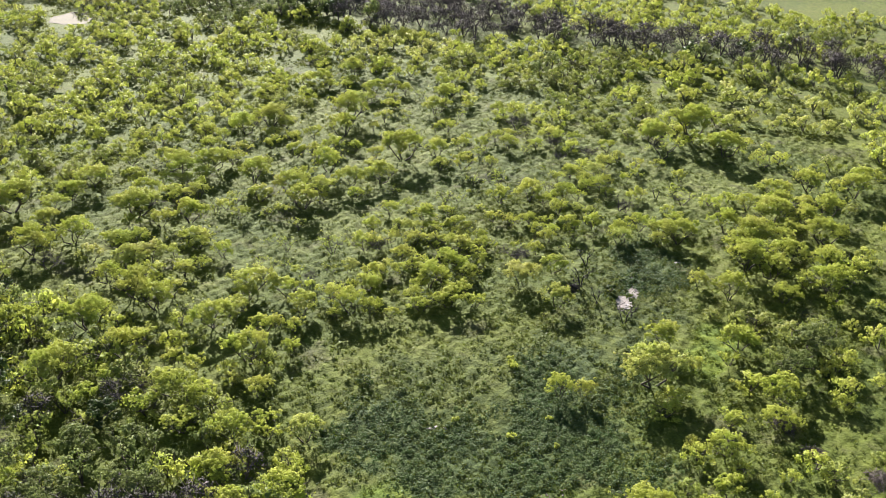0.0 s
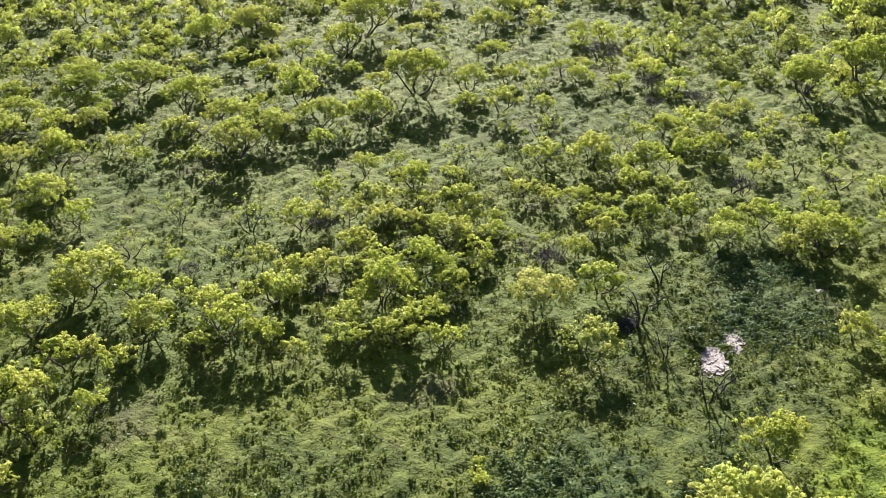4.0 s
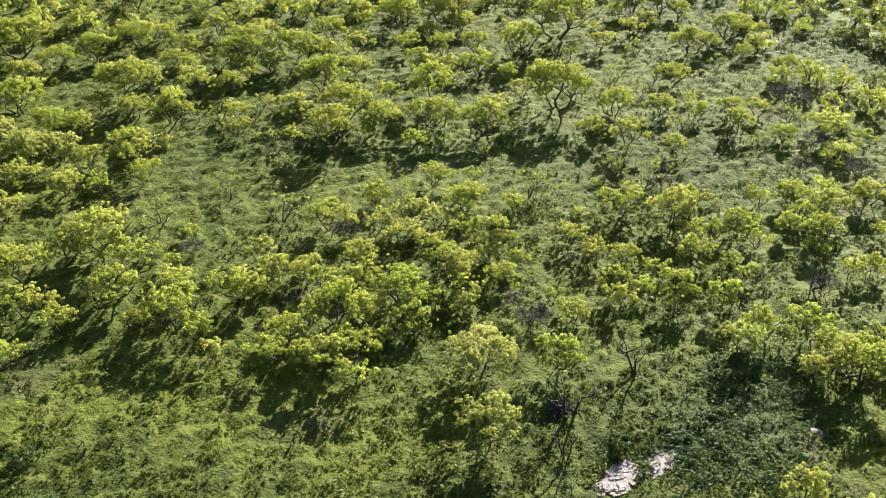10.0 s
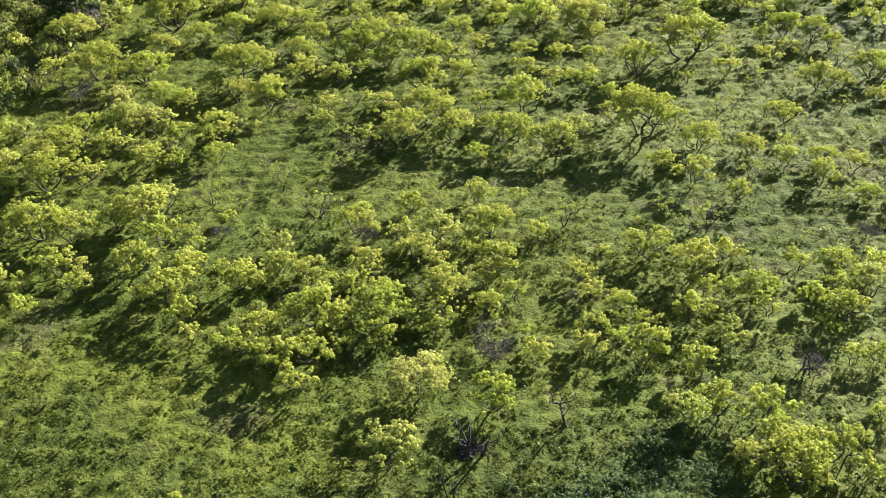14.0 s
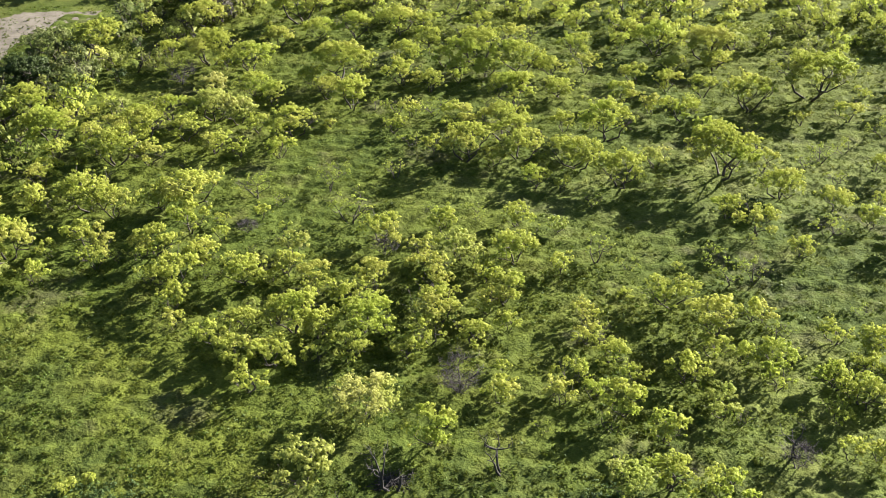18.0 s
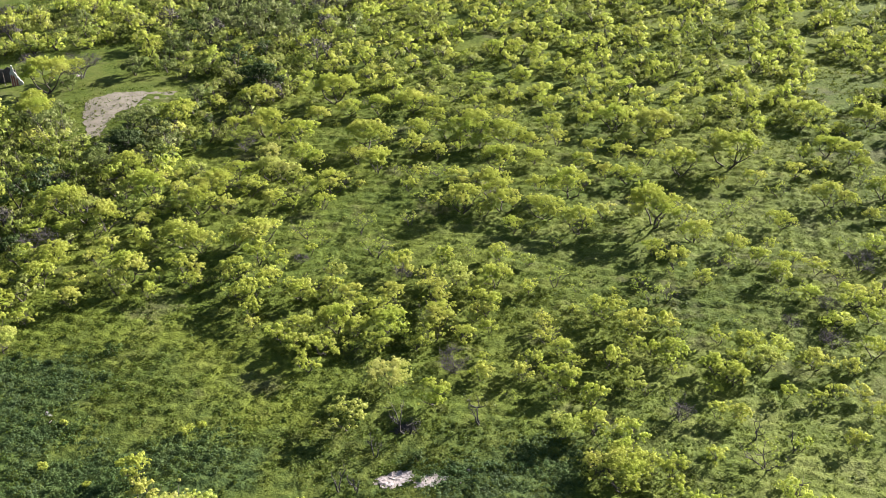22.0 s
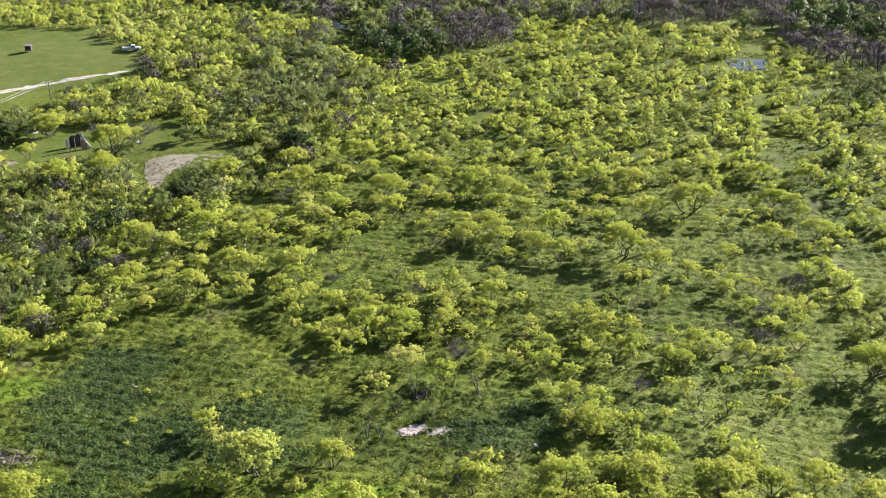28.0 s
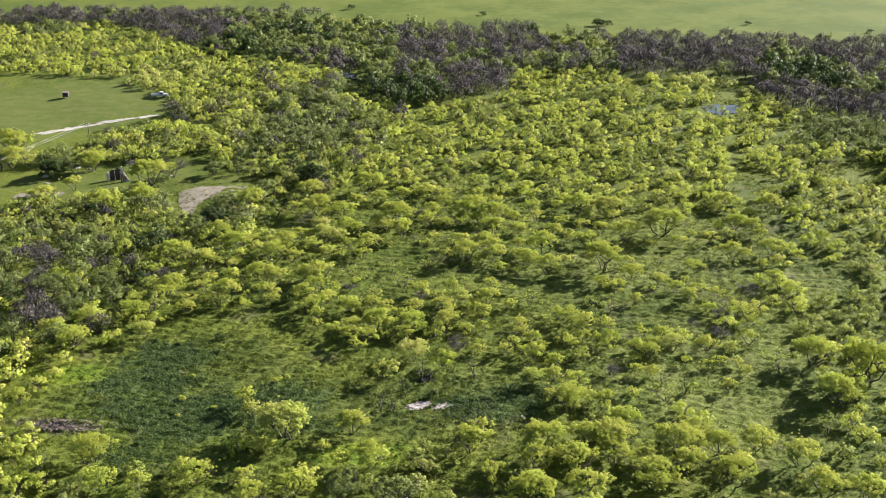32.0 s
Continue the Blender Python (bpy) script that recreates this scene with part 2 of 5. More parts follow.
def from_bm(name, bm, mat, smooth=False):
    me = bpy.data.meshes.new(name)
    bm.to_mesh(me)
    bm.free()
    me.materials.append(mat)
    if smooth:
        me.polygons.foreach_set("use_smooth", np.ones(len(me.polygons), bool))
    return me


def tube(points, radii, sides):
    """A tapered limb along points: vertices and triangles."""
    pts = np.asarray(points, float)
    n = len(pts)
    d = np.gradient(pts, axis=0)
    d /= np.linalg.norm(d, axis=1)[:, None] + 1e-9
    a = np.cross(d, [0.31, 0.17, 0.93])
    a /= np.linalg.norm(a, axis=1)[:, None] + 1e-9
    b = np.cross(d, a)
    th = np.arange(sides) * 2 * np.pi / sides
    ring = a[:, None] * np.cos(th)[None, :, None] + b[:, None] * np.sin(th)[None, :, None]
    v = (pts[:, None] + ring * np.asarray(radii)[:, None, None]).reshape(-1, 3)
    i = np.arange(n - 1)[:, None] * sides + np.arange(sides)
    j = np.arange(n - 1)[:, None] * sides + (np.arange(sides) + 1) % sides
    q = np.stack([i, j, j + sides, i + sides], -1).reshape(-1, 4)
    return v, np.concatenate([q[:, [0, 1, 2]], q[:, [0, 2, 3]]])


def gather(parts):
    vs, fs, n = [], [], 0
    columns = max(v.shape[1] for v, f in parts)
    for v, f in parts:
        vs.append(np.hstack([v, np.zeros((len(v), columns - v.shape[1]))]))
        fs.append(f + n)
        n += len(v)
    return np.concatenate(vs), np.concatenate(fs)


PUFF = 0.5   # how far the leaves of a puff take the light like one rounded surface


def leaves(centres, spread, count, size, r, stray=0.32, corners=3, flat=0.8, lift=0.0):
    """Leafy puffs round the centres: each leaf lies over its puff's outside, mostly the upper side, and tilts a little at random."""
    c = np.repeat(centres, count, 0)
    n = len(c)
    d = r.normal(size=(n, 3)) + [0, 0, 0.55]
    d /= np.linalg.norm(d, axis=1)[:, None]
    c = c + d * [1, 1, flat] * (np.repeat(spread, count) * r.uniform(0.68, 1.06, n))[:, None]
    nor = d + r.normal(size=(n, 3)) * stray + [0, 0, lift]
    nor /= np.linalg.norm(nor, axis=1)[:, None]
    a = np.cross(nor, r.normal(size=(n, 3)))
    a /= np.linalg.norm(a, axis=1)[:, None] + 1e-9
    b = np.cross(nor, a)
    s = (size * r.uniform(0.6, 1.35, n))[:, None]
    if corners == 4:
        v = np.stack([c - a * s, c + b * s * 0.5, c + a * s, c - b * s * 0.5], 1)
    else:
        v = np.stack([c - a * s * 0.8 - b * s * 0.4, c + a * s * 0.8 - b * s * 0.3, c + b * s * 0.8], 1)
    soft = d * PUFF + nor * (1 - PUFF)
    soft /= np.linalg.norm(soft, axis=1)[:, None]
    return np.hstack([v.reshape(-1, 3), np.repeat(soft, corners, 0)]), np.arange(n * corners).reshape(-1, corners)


def skeleton_of(r, wide, tall, stems, bare=0.0, sides=5, stout=1.0):
    """Twisting stems that fork twice; the limbs and the tips where foliage hangs. Spans wide x tall metres."""
    limbs, tips = [], []
    turn = r.uniform(0, 6.28)
    for s in range(stems):
        az = turn + s * 6.28 / stems + r.normal() * 0.4
        lean = r.uniform(0.12, 0.3) * wide
        fork = np.array([math.cos(az) * lean, math.sin(az) * lean, tall * r.uniform(0.3, 0.46)])
        base = np.array([math.cos(az), math.sin(az), 0]) * 0.03 * wide
        mid = base * 0.5 + fork * 0.5 + np.append(r.normal(size=2) * 0.05 * wide, -0.02 * tall)
        r0 = 0.015 * wide * stout * r.uniform(0.8, 1.25)
        base[2] = -0.08
        limbs.append(tube([base, mid, fork], [r0 * 1.25, r0, r0 * 0.8], sides))
        for k in range(int(r.integers(3, 5))):
            az2 = az + r.normal() * 1.1
            reach = r.uniform(0.22, 0.42) * wide
            end = np.array([fork[0] * 0.8 + math.cos(az2) * reach, fork[1] * 0.8 + math.sin(az2) * reach, tall * r.uniform(0.5, 0.86)])
            d = math.hypot(end[0], end[1])
            if d > 0.47 * wide:
                end[:2] *= 0.47 * wide / d
            bend = fork * 0.5 + end * 0.5 + r.normal(size=3) * 0.045 * wide
            limbs.append(tube([fork, bend, end], [r0 * 0.7, r0 * 0.48, r0 * 0.26], max(sides - 1, 3)))
            tips.append(end)
            for m in range(int(r.integers(3, 6)) + int(3 * bare)):
                f = r.uniform(0.3, 1.0)
                on = bend * (1 - f) + end * f
                tip = on + r.normal(size=3) * [0.12 * wide, 0.12 * wide, 0.07 * tall] + [0, 0, 0.09 * tall]
                tip[2] = min(tip[2], tall)
                limbs.append(tube([on, (on + tip) / 2 + r.normal(size=3) * 0.02 * wide, tip], [r0 * 0.28, r0 * 0.2, r0 * 0.1], 3))
                tips.append(tip)
    return limbs, np.array(tips)


def tree_shape(seed, kind, wide):
    """Trunk and crown meshes of a tree of a given width: leaves keep their size whatever the crown's."""
    r = np.random.default_rng(seed)
    tall = (0.75 + 0.52 * wide) * r.uniform(0.9, 1.12)
    limbs, tips = skeleton_of(r, wide * 0.94, tall, int(r.integers(2, 4)), 1.0 if kind == "b" else 0.0, 5)
    if kind == "b":
        twigs = []
        for tip in tips:
            for m in range(6):
                e = tip + r.normal(size=3) * [0.35, 0.35, 0.22] + [0, 0, 0.28]
                twigs.append(tube([tip, e], [0.014, 0.006], 3))
        return gather(limbs), gather(twigs)
    # lobes of foliage at the ends of the boughs, each a flat heap of small leafy puffs, with gaps between them
    area = (wide / 5) ** 2
    number = max(3, int({"y": 11.5, "p": 12.0, "a": 5.0, "g": 13.0, "d": 15.0}[kind] * area ** 0.85 + r.uniform(-0.5, 0.5)))
    turn, centres, spread = r.uniform(0, 6.28), [], []
    for k in range(number):
        az, q = turn + k * 2.4 + r.normal() * 0.3, math.sqrt((k + 0.6) / number)
        out = q * wide * 0.40 * (1 + 0.16 * math.sin(3 * az + seed) + 0.1 * math.sin(5 * az + 2 * seed))
        low = r.uniform(0.35, 0.75) if kind in "gd" and k % 2 else 1.0
        c = np.array([math.cos(az) * out, math.sin(az) * out, tall * low * (0.50 + 0.36 * math.sqrt(1 - 0.9 * q * q)) * r.uniform(0.86, 1.1)])
        rl = r.uniform(0.10, 0.19) * wide / area ** 0.2
        m = max(4, int((9 if kind == "a" else 19) * (rl / 0.75) ** 1.6 * r.uniform(0.7, 1.2)))
        d = r.normal(size=(m, 3)) + [0, 0, 0.5]
        d /= np.linalg.norm(d, axis=1)[:, None]
        centres.append(c + d * [1, 1, 0.62] * (rl * r.uniform(0.45, 1.1, m))[:, None])
        spread.append(r.uniform(0.13, 0.27, m) * (1.25 if kind in "gd" else 1.0))
    tufts = tips[r.random(len(tips)) < (0.35 if kind == "a" else 0.5)]
    centres = np.concatenate(centres + [tufts])
    spread = np.concatenate(spread + [r.uniform(0.10, 0.22, len(tufts))])
    count = {"y": 19, "p": 20, "a": 15, "g": 20, "d": 22}[kind]
    v, f = leaves(centres, spread, count, {"y": 0.110, "p": 0.108, "a": 0.084, "g": 0.118, "d": 0.125}[kind], r, 0.42)
    out = v[:, :3] - [0, 0, 0.3 * tall]
    v[:, 3:] = v[:, 3:] * 0.7 + out / np.linalg.norm(out, axis=1)[:, None] * 0.2
    v[:, 3:] /= np.linalg.norm(v[:, 3:], axis=1)[:, None]
    return gather(limbs), (v, f)


def coarse_shape(seed, kind, count, puffs=16, size=0.33):
    """A light tree for the distance, five metres wide: vertices, triangles and which are wood."""
    r = np.random.default_rng(seed)
    wide, tall = 5.0, (4.1 if kind in "dgb" else 2.75) * r.uniform(0.88, 1.15)
    limbs, tips = [], []
    for s in range(3):
        az = r.uniform(0, 6.28)
        fork = np.array([math.cos(az) * 0.9, math.sin(az) * 0.9, tall * 0.45])
        limbs.append(tube([[0, 0, -0.1], fork], [0.11, 0.06], 3))
        for k in range(3):
            az2 = az + r.normal() * 1.2
            end = np.array([math.cos(az2) * r.uniform(0.8, 2.0), math.sin(az2) * r.uniform(0.8, 2.0), tall * r.uniform(0.6, 0.9)])
            limbs.append(tube([fork, end], [0.055, 0.02], 3))
            tips.append(end)
    tips = np.array(tips)
    if kind == "b":
        n = 180
        az, q = r.uniform(0, 6.28, n), np.sqrt(r.random(n))
        dome = 0.86 + 0.14 * np.sin(3 * az + seed)
        p = np.stack([np.cos(az) * q * 2.2 * dome, np.sin(az) * q * 2.2 * dome, tall * (0.2 + 0.66 * np.sqrt(1 - q * q * 0.95) * r.uniform(0.45, 1.0, n) ** 0.6)], 1)
        d = (p - [0, 0, 0.35 * tall]) * 0.13 + r.normal(size=(n, 3)) * 0.2 + [0, 0, 0.05]
        side = r.normal(size=(n, 3))
        side *= (0.045 / np.linalg.norm(side, axis=1))[:, None]
        v = np.stack([p - side - d * 0.3, p + side - d * 0.3, p + d], 1).reshape(-1, 3)
        m = 30
        az, q = np.arange(m) * 2.4, np.sqrt((np.arange(m) + 0.5) / m)
        puff = np.stack([np.cos(az) * q * 2.0, np.sin(az) * q * 2.0, tall * (0.12 + 0.62 * np.sqrt(1 - 0.95 * q * q) * r.uniform(0.75, 1.05, m))], 1)
        crown = gather([(v, np.arange(n * 3).reshape(-1, 3)), leaves(puff, r.uniform(0.4, 0.7, m), 12, 0.13, r, 0.3)])
    else:
        # round heaps of puffs down to the skirts of the crown
        m = max(4, puffs // 3)
        az, q = r.uniform(0, 6.28) + np.arange(m) * 2.4 + r.normal(size=m) * 0.35, np.sqrt((np.arange(m) + 0.5) / m)
        skirt = {"d": 0.08, "g": 0.10, "o": 0.16}.get(kind, 0.22)
        up = np.sqrt(np.maximum(0.0, 1 - q * q)) * r.uniform(0.75, 1.05, m)
        if kind not in "dg":
            up = np.where(np.arange(m) % 3 == 2, up * r.uniform(0.1, 0.6, m), up)
        lobe = np.stack([np.cos(az) * q * 2.0, np.sin(az) * q * 2.0, tall * (skirt + (0.86 - skirt) * up)], 1)
        d = r.normal(size=(m * 3, 3)) + [0, 0, 0.3]
        d /= np.linalg.norm(d, axis=1)[:, None]
        dome = np.repeat(lobe, 3, 0) + d * [1, 1, 0.7] * r.uniform(0.15, 0.6, (m * 3, 1))
        puff = r.uniform(0.38, 0.70, m * 3) * (16 / puffs) ** 0.3
        crown = leaves(dome, puff, max(count // puffs, 3), size, r, 0.27)
        core = leaves(lobe * [0.72, 0.72, 0.85], np.full(m, 0.6), 9 if kind in "dg" else 4, 2.0 * size, r, 0.8)
        crown = gather([crown, core])
    # the crown as a whole takes the light like a dome
    out = crown[0][:, :3] - [0, 0, 0.3 * tall]
    out = crown[0][:, 3:] * 0.6 + out / np.linalg.norm(out, axis=1)[:, None] * 0.4
    crown[0][:, 3:] = out / np.linalg.norm(out, axis=1)[:, None]
    wood = gather(limbs)
    v, f = gather([wood, crown])
    return v, f, len(wood[1])


def thicket(name, places, sizes, kinds, count, label, category, seed, shapes=5, puffs=16, size=0.33):
    """Trees too many to tell apart, joined: leaves and limbs of each still stand by themselves."""
    r = np.random.default_rng(seed)
    order = sorted(set(kinds))
    mats = [BARK, TWIG] + [LEAVES[k] for k in order if k != "b"]
    slot_of = {k: (1 if k == "b" else mats.index(LEAVES[k])) for k in order}
    kinds = np.array(list(kinds))
    V, Fa, S, n = [], [], [], 0
    which = r.integers(0, shapes, len(places))
    for k in order:
        for s in range(shapes):
            pick = np.where((kinds == k) & (which == s))[0]
            if not len(pick):
                continue
            v, f, wood = coarse_shape(1000 * seed + 10 * s + ord(k), k, count, puffs, size)
            turn, sc = r.uniform(0, 6.28, len(pick)), sizes[pick] / 5.0
            c, sn = np.cos(turn)[:, None], np.sin(turn)[:, None]
            x = (v[None, :, 0] * c - v[None, :, 1] * sn) * sc[:, None] + places[pick, 0:1]
            y = (v[None, :, 0] * sn + v[None, :, 1] * c) * sc[:, None] + places[pick, 1:2]
            z = v[None, :, 2] * (sc * r.uniform(0.88, 1.18, len(pick)))[:, None] + height(places[pick, 0], places[pick, 1])[:, None]
            nx, ny = v[None, :, 3] * c - v[None, :, 4] * sn, v[None, :, 3] * sn + v[None, :, 4] * c
            V.append(np.stack([x, y, z, nx, ny, np.broadcast_to(v[None, :, 5], nx.shape)], -1).reshape(-1, 6))
            Fa.append((f[None] + (np.arange(len(pick)) * len(v))[:, None, None]).reshape(-1, 3) + n)
            one = np.full(len(f), slot_of[k])
            one[:wood] = 1 if k == "b" else 0
            S.append(np.tile(one, len(pick)))
            n += len(pick) * len(v)
    ob = new(name, mesh_of(name, np.concatenate(V), np.concatenate(Fa), mats, np.concatenate(S)))
    return tagged(ob, label, category, kind="stuff")


def inside(p, poly):
    """Which points lie inside a polygon on the plan."""
    x, y = p[:, 0], p[:, 1]
    hit = np.zeros(len(p), bool)
    for (x0, y0), (x1, y1) in zip(poly, poly[1:] + poly[:1]):
        cross = ((y0 > y) != (y1 > y)) & (x < (x1 - x0) * (y - y0) / ((y1 - y0) or 1e-9) + x0)
        hit ^= cross
    return hit


def scatter(box, gap, seed, jitter=0.48):
    """Uneven points over a box, about a gap apart."""
    r = np.random.default_rng(seed)
    x, y = np.meshgrid(np.arange(box[0], box[2], gap), np.arange(box[1], box[3], gap))
    p = np.stack([x.ravel(), y.ravel()], 1)
    return p + r.uniform(-jitter, jitter, p.shape) * gap


def patchy(p, scale, seed):
    """Smooth numbers from 0 to 1 over the plan, for clumps and gaps."""
    r = np.random.default_rng(seed)
    v = np.zeros(len(p))
    for k in range(10):
        az, s = r.uniform(0, 6.28), scale * r.uniform(0.6, 1.8)
        v += np.sin((p[:, 0] * math.cos(az) + p[:, 1] * math.sin(az)) / s + r.uniform(0, 6.28))
    return 0.5 + 0.5 * np.tanh(v / 2.6)


def blot(name, outline, mat, lift, steps=6, rag=0.25, seed=1):
    """A flat patch of ground with a ragged edge, laid just over the soil."""
    r = np.random.default_rng(seed)
    pts = []
    for (x0, y0), (x1, y1) in zip(outline, outline[1:] + outline[:1]):
        for s in range(steps):
            f = s / steps
            pts.append((x0 + (x1 - x0) * f + r.normal() * rag, y0 + (y1 - y0) * f + r.normal() * rag))
    bm = bmesh.new()
    vs = [bm.verts.new((x, y, float(height(x, y)) + lift)) for x, y in pts]
    face = bm.faces.new(vs)
    bmesh.ops.triangulate(bm, faces=[face])
    bmesh.ops.subdivide_edges(bm, edges=bm.edges[:], cuts=2, use_grid_fill=True)
    for v in bm.verts:
        v.co.z = float(height(v.co.x, v.co.y)) + lift + r.uniform(0, 0.03)
    bmesh.ops.recalc_face_normals(bm, faces=bm.faces[:])
    return new(name, from_bm(name, bm, mat))


# ---- the ground ----
def graded(a, b, c, d, fine, coarse, far):
    """Fine steps from b to c, coarse ones out to a and d, then wider and wider to the horizon."""
    mid = np.concatenate([np.arange(a, b, coarse), np.arange(b, c, fine), np.arange(c, d + 1e-6, coarse)])
    out = np.geomspace(20, far, 14)
    return np.concatenate([(a - out)[::-1], mid, d + out])


def tussocks(x, y):
    """Low humps of matted grass and herbs, a hand to a foot high."""
    r = np.random.default_rng(77)
    v = np.zeros_like(x)
    for k in range(26):
        az, s = r.uniform(0, 6.28), r.uniform(0.2, 0.5)
        v += s * np.sin((x * math.cos(az) + y * math.sin(az)) / s + 3 * np.sin(x * 0.21 * r.uniform(0.5, 2) + y * 0.17 * r.uniform(0.5, 2)) + r.uniform(0, 6.28))
    return 0.34 * np.clip(0.5 + 0.26 * v, 0, 1) ** 1.3


gx, gy = graded(-280, -66, 84, 280, 0.45, 6.0, 3200), graded(-150, -46, 104, 420, 0.45, 6.0, 3400)
XX, YY = np.meshgrid(gx, gy)
near = ((abs(XX) < 300) & (YY > -180) & (YY < 440)).astype(float)
rough_part = ((XX > -66) & (XX < 84) & (YY > -46) & (YY < 104) & (np.hypot(XX / 5.2, (YY - 0.7) / 3.0) > 1)).astype(float)
gv = np.stack([XX, YY, height(XX, YY) * near + tussocks(XX, YY) * rough_part], -1).reshape(-1, 3)
w = len(gx)
gi = (np.arange(len(gy) - 1)[:, None] * w + np.arange(w - 1)).ravel()
ground = new("ground", mesh_of("ground", gv, np.stack([gi, gi + 1, gi + 1 + w, gi + w], 1), [GROUND_MAT], smooth=True))
tagged(ground, "rolling spring grassland with mixed green and straw tones", "ground", kind="structure")

# ---- the stands of mesquite: (x, y, width of crown, look) ----
STAND_A = [
    (-54.7, -31.5, 4.7, "y"), (-21.7, -28.8, 5.4, "y"), (-44.1, -28.1, 5.8, "y"), (-38.4, -27.8, 4.3, "y"), (-1.2, -27.6, 7.4, "g"), (-15.7, -27.1, 6.1, "y"),
    (-8.9, -26.9, 5.8, "g"), (17.7, -25.2, 7.4, "y"), (-30.6, -25.2, 5.7, "y"), (-24.1, -23.6, 3.8, "y"), (25.0, -22.4, 6.8, "y"), (-59.8, -22.2, 4.2, "y"),
    (-47.6, -21.6, 7.8, "y"), (11.4, -19.9, 4.3, "y"), (63.6, -19.8, 6.4, "y"), (34.5, -19.7, 8.2, "y"), (57.6, -19.5, 6.4, "y"), (-11.0, -18.7, 3.3, "y"),
    (-6.4, -18.6, 6.5, "y"), (45.6, -17.5, 6.5, "y"), (-14.4, -15.1, 2.7, "y"), (7.6, -12.5, 6.7, "y"), (18.3, -11.9, 7.6, "y"), (-21.1, -11.7, 9.6, "p"),
    (55.9, -11.6, 6.4, "y"), (38.3, -10.2, 8.3, "y"), (28.3, -10.2, 8.3, "y"), (-10.8, -9.1, 6.1, "y"), (50.1, -7.2, 5.8, "y"), (9.0, -7.0, 3.7, "y"),
]
STAND_B = [
    (-66.9, -5.9, 4.1, "y"), (-28.0, -5.2, 3.7, "y"), (-30.0, -2.4, 4.1, "y"), (62.0, -1.0, 4.5, "a"), (27.8, 0.9, 2.5, "y"), (19.4, 3.1, 3.8, "y"),
    (27.6, 3.6, 4.1, "y"), (25.3, 3.9, 3.9, "y"), (22.6, 4.2, 5.7, "y"), (37.7, 6.1, 5.5, "a"), (64.4, 7.4, 8.1, "y"), (23.1, 8.3, 4.7, "y"),
    (-8.6, 8.4, 5.7, "p"), (-12.4, 8.5, 1.3, "a"), (15.9, 8.8, 4.3, "p"), (41.9, 9.3, 2.3, "y"), (19.1, 10.1, 4.5, "y"), (48.0, 10.6, 3.0, "y"),
    (31.5, 12.3, 1.6, "a"), (29.1, 13.1, 3.0, "b"), (0.8, 13.5, 4.9, "y"), (-66.3, 13.6, 6.9, "y"), (35.6, 13.7, 3.1, "y"), (33.3, 14.2, 2.5, "y"),
    (19.2, 15.2, 3.6, "y"), (9.4, 15.7, 2.0, "a"), (-5.2, 15.9, 6.4, "p"), (50.9, 15.9, 3.1, "y"), (14.9, 16.4, 3.0, "a"), (71.5, 16.5, 10.3, "y"),
]
STAND_C = [
    (57.1, 17.3, 6.7, "a"), (25.3, 17.6, 2.1, "a"), (-71.5, 17.6, 6.3, "y"), (45.2, 17.7, 2.8, "y"), (16.1, 18.1, 4.3, "y"), (24.0, 18.3, 2.6, "p"),
    (-15.4, 18.4, 3.6, "y"), (33.2, 18.4, 2.7, "y"), (41.8, 18.7, 2.4, "y"), (30.0, 18.8, 1.6, "a"), (47.7, 19.2, 2.4, "y"), (5.9, 19.3, 3.1, "y"),
    (-55.0, 19.3, 4.7, "p"), (10.7, 19.4, 3.1, "y"), (50.5, 19.6, 2.4, "y"), (2.2, 20.2, 3.0, "b"), (13.8, 20.2, 2.7, "y"), (24.0, 20.6, 2.7, "p"),
    (5.9, 20.7, 2.1, "y"), (35.7, 20.9, 4.4, "y"), (2.3, 21.3, 4.3, "b"), (63.4, 21.4, 7.7, "y"), (11.6, 21.8, 3.2, "y"), (-17.3, 21.9, 5.1, "y"),
    (-14.3, 22.2, 4.2, "y"), (-66.9, 22.3, 5.9, "y"), (28.9, 22.5, 3.2, "y"), (21.4, 22.6, 3.7, "y"), (16.9, 22.6, 2.7, "y"), (5.8, 22.9, 1.7, "y"),
]
STAND_D = [
    (-7.7, 23.0, 2.1, "y"), (33.6, 23.0, 3.9, "y"), (-57.3, 23.1, 3.5, "y"), (-10.7, 23.3, 2.6, "y"), (39.8, 23.8, 4.7, "p"), (49.9, 23.9, 2.9, "y"),
    (-7.9, 24.2, 4.1, "y"), (-20.5, 24.5, 4.2, "y"), (-2.6, 24.7, 3.1, "y"), (45.7, 24.7, 4.6, "y"), (29.0, 25.1, 3.9, "y"), (37.0, 25.1, 3.3, "y"),
    (-54.7, 25.3, 3.5, "y"), (15.2, 25.3, 3.8, "y"), (26.4, 25.7, 2.7, "y"), (24.1, 26.5, 3.4, "y"), (-11.1, 26.6, 4.1, "y"), (-1.0, 26.8, 3.7, "y"),
    (-24.8, 27.0, 2.6, "y"), (-60.0, 27.0, 6.3, "y"), (-18.2, 27.0, 4.1, "y"), (-5.2, 27.1, 3.1, "y"), (2.9, 27.2, 3.8, "y"), (-13.5, 27.3, 5.9, "y"),
    (13.1, 27.5, 3.4, "y"), (53.4, 27.6, 4.2, "y"), (-7.1, 28.1, 6.0, "y"), (-73.8, 28.2, 5.9, "g"), (38.1, 28.2, 4.0, "y"), (-15.5, 28.3, 3.1, "y"),
]
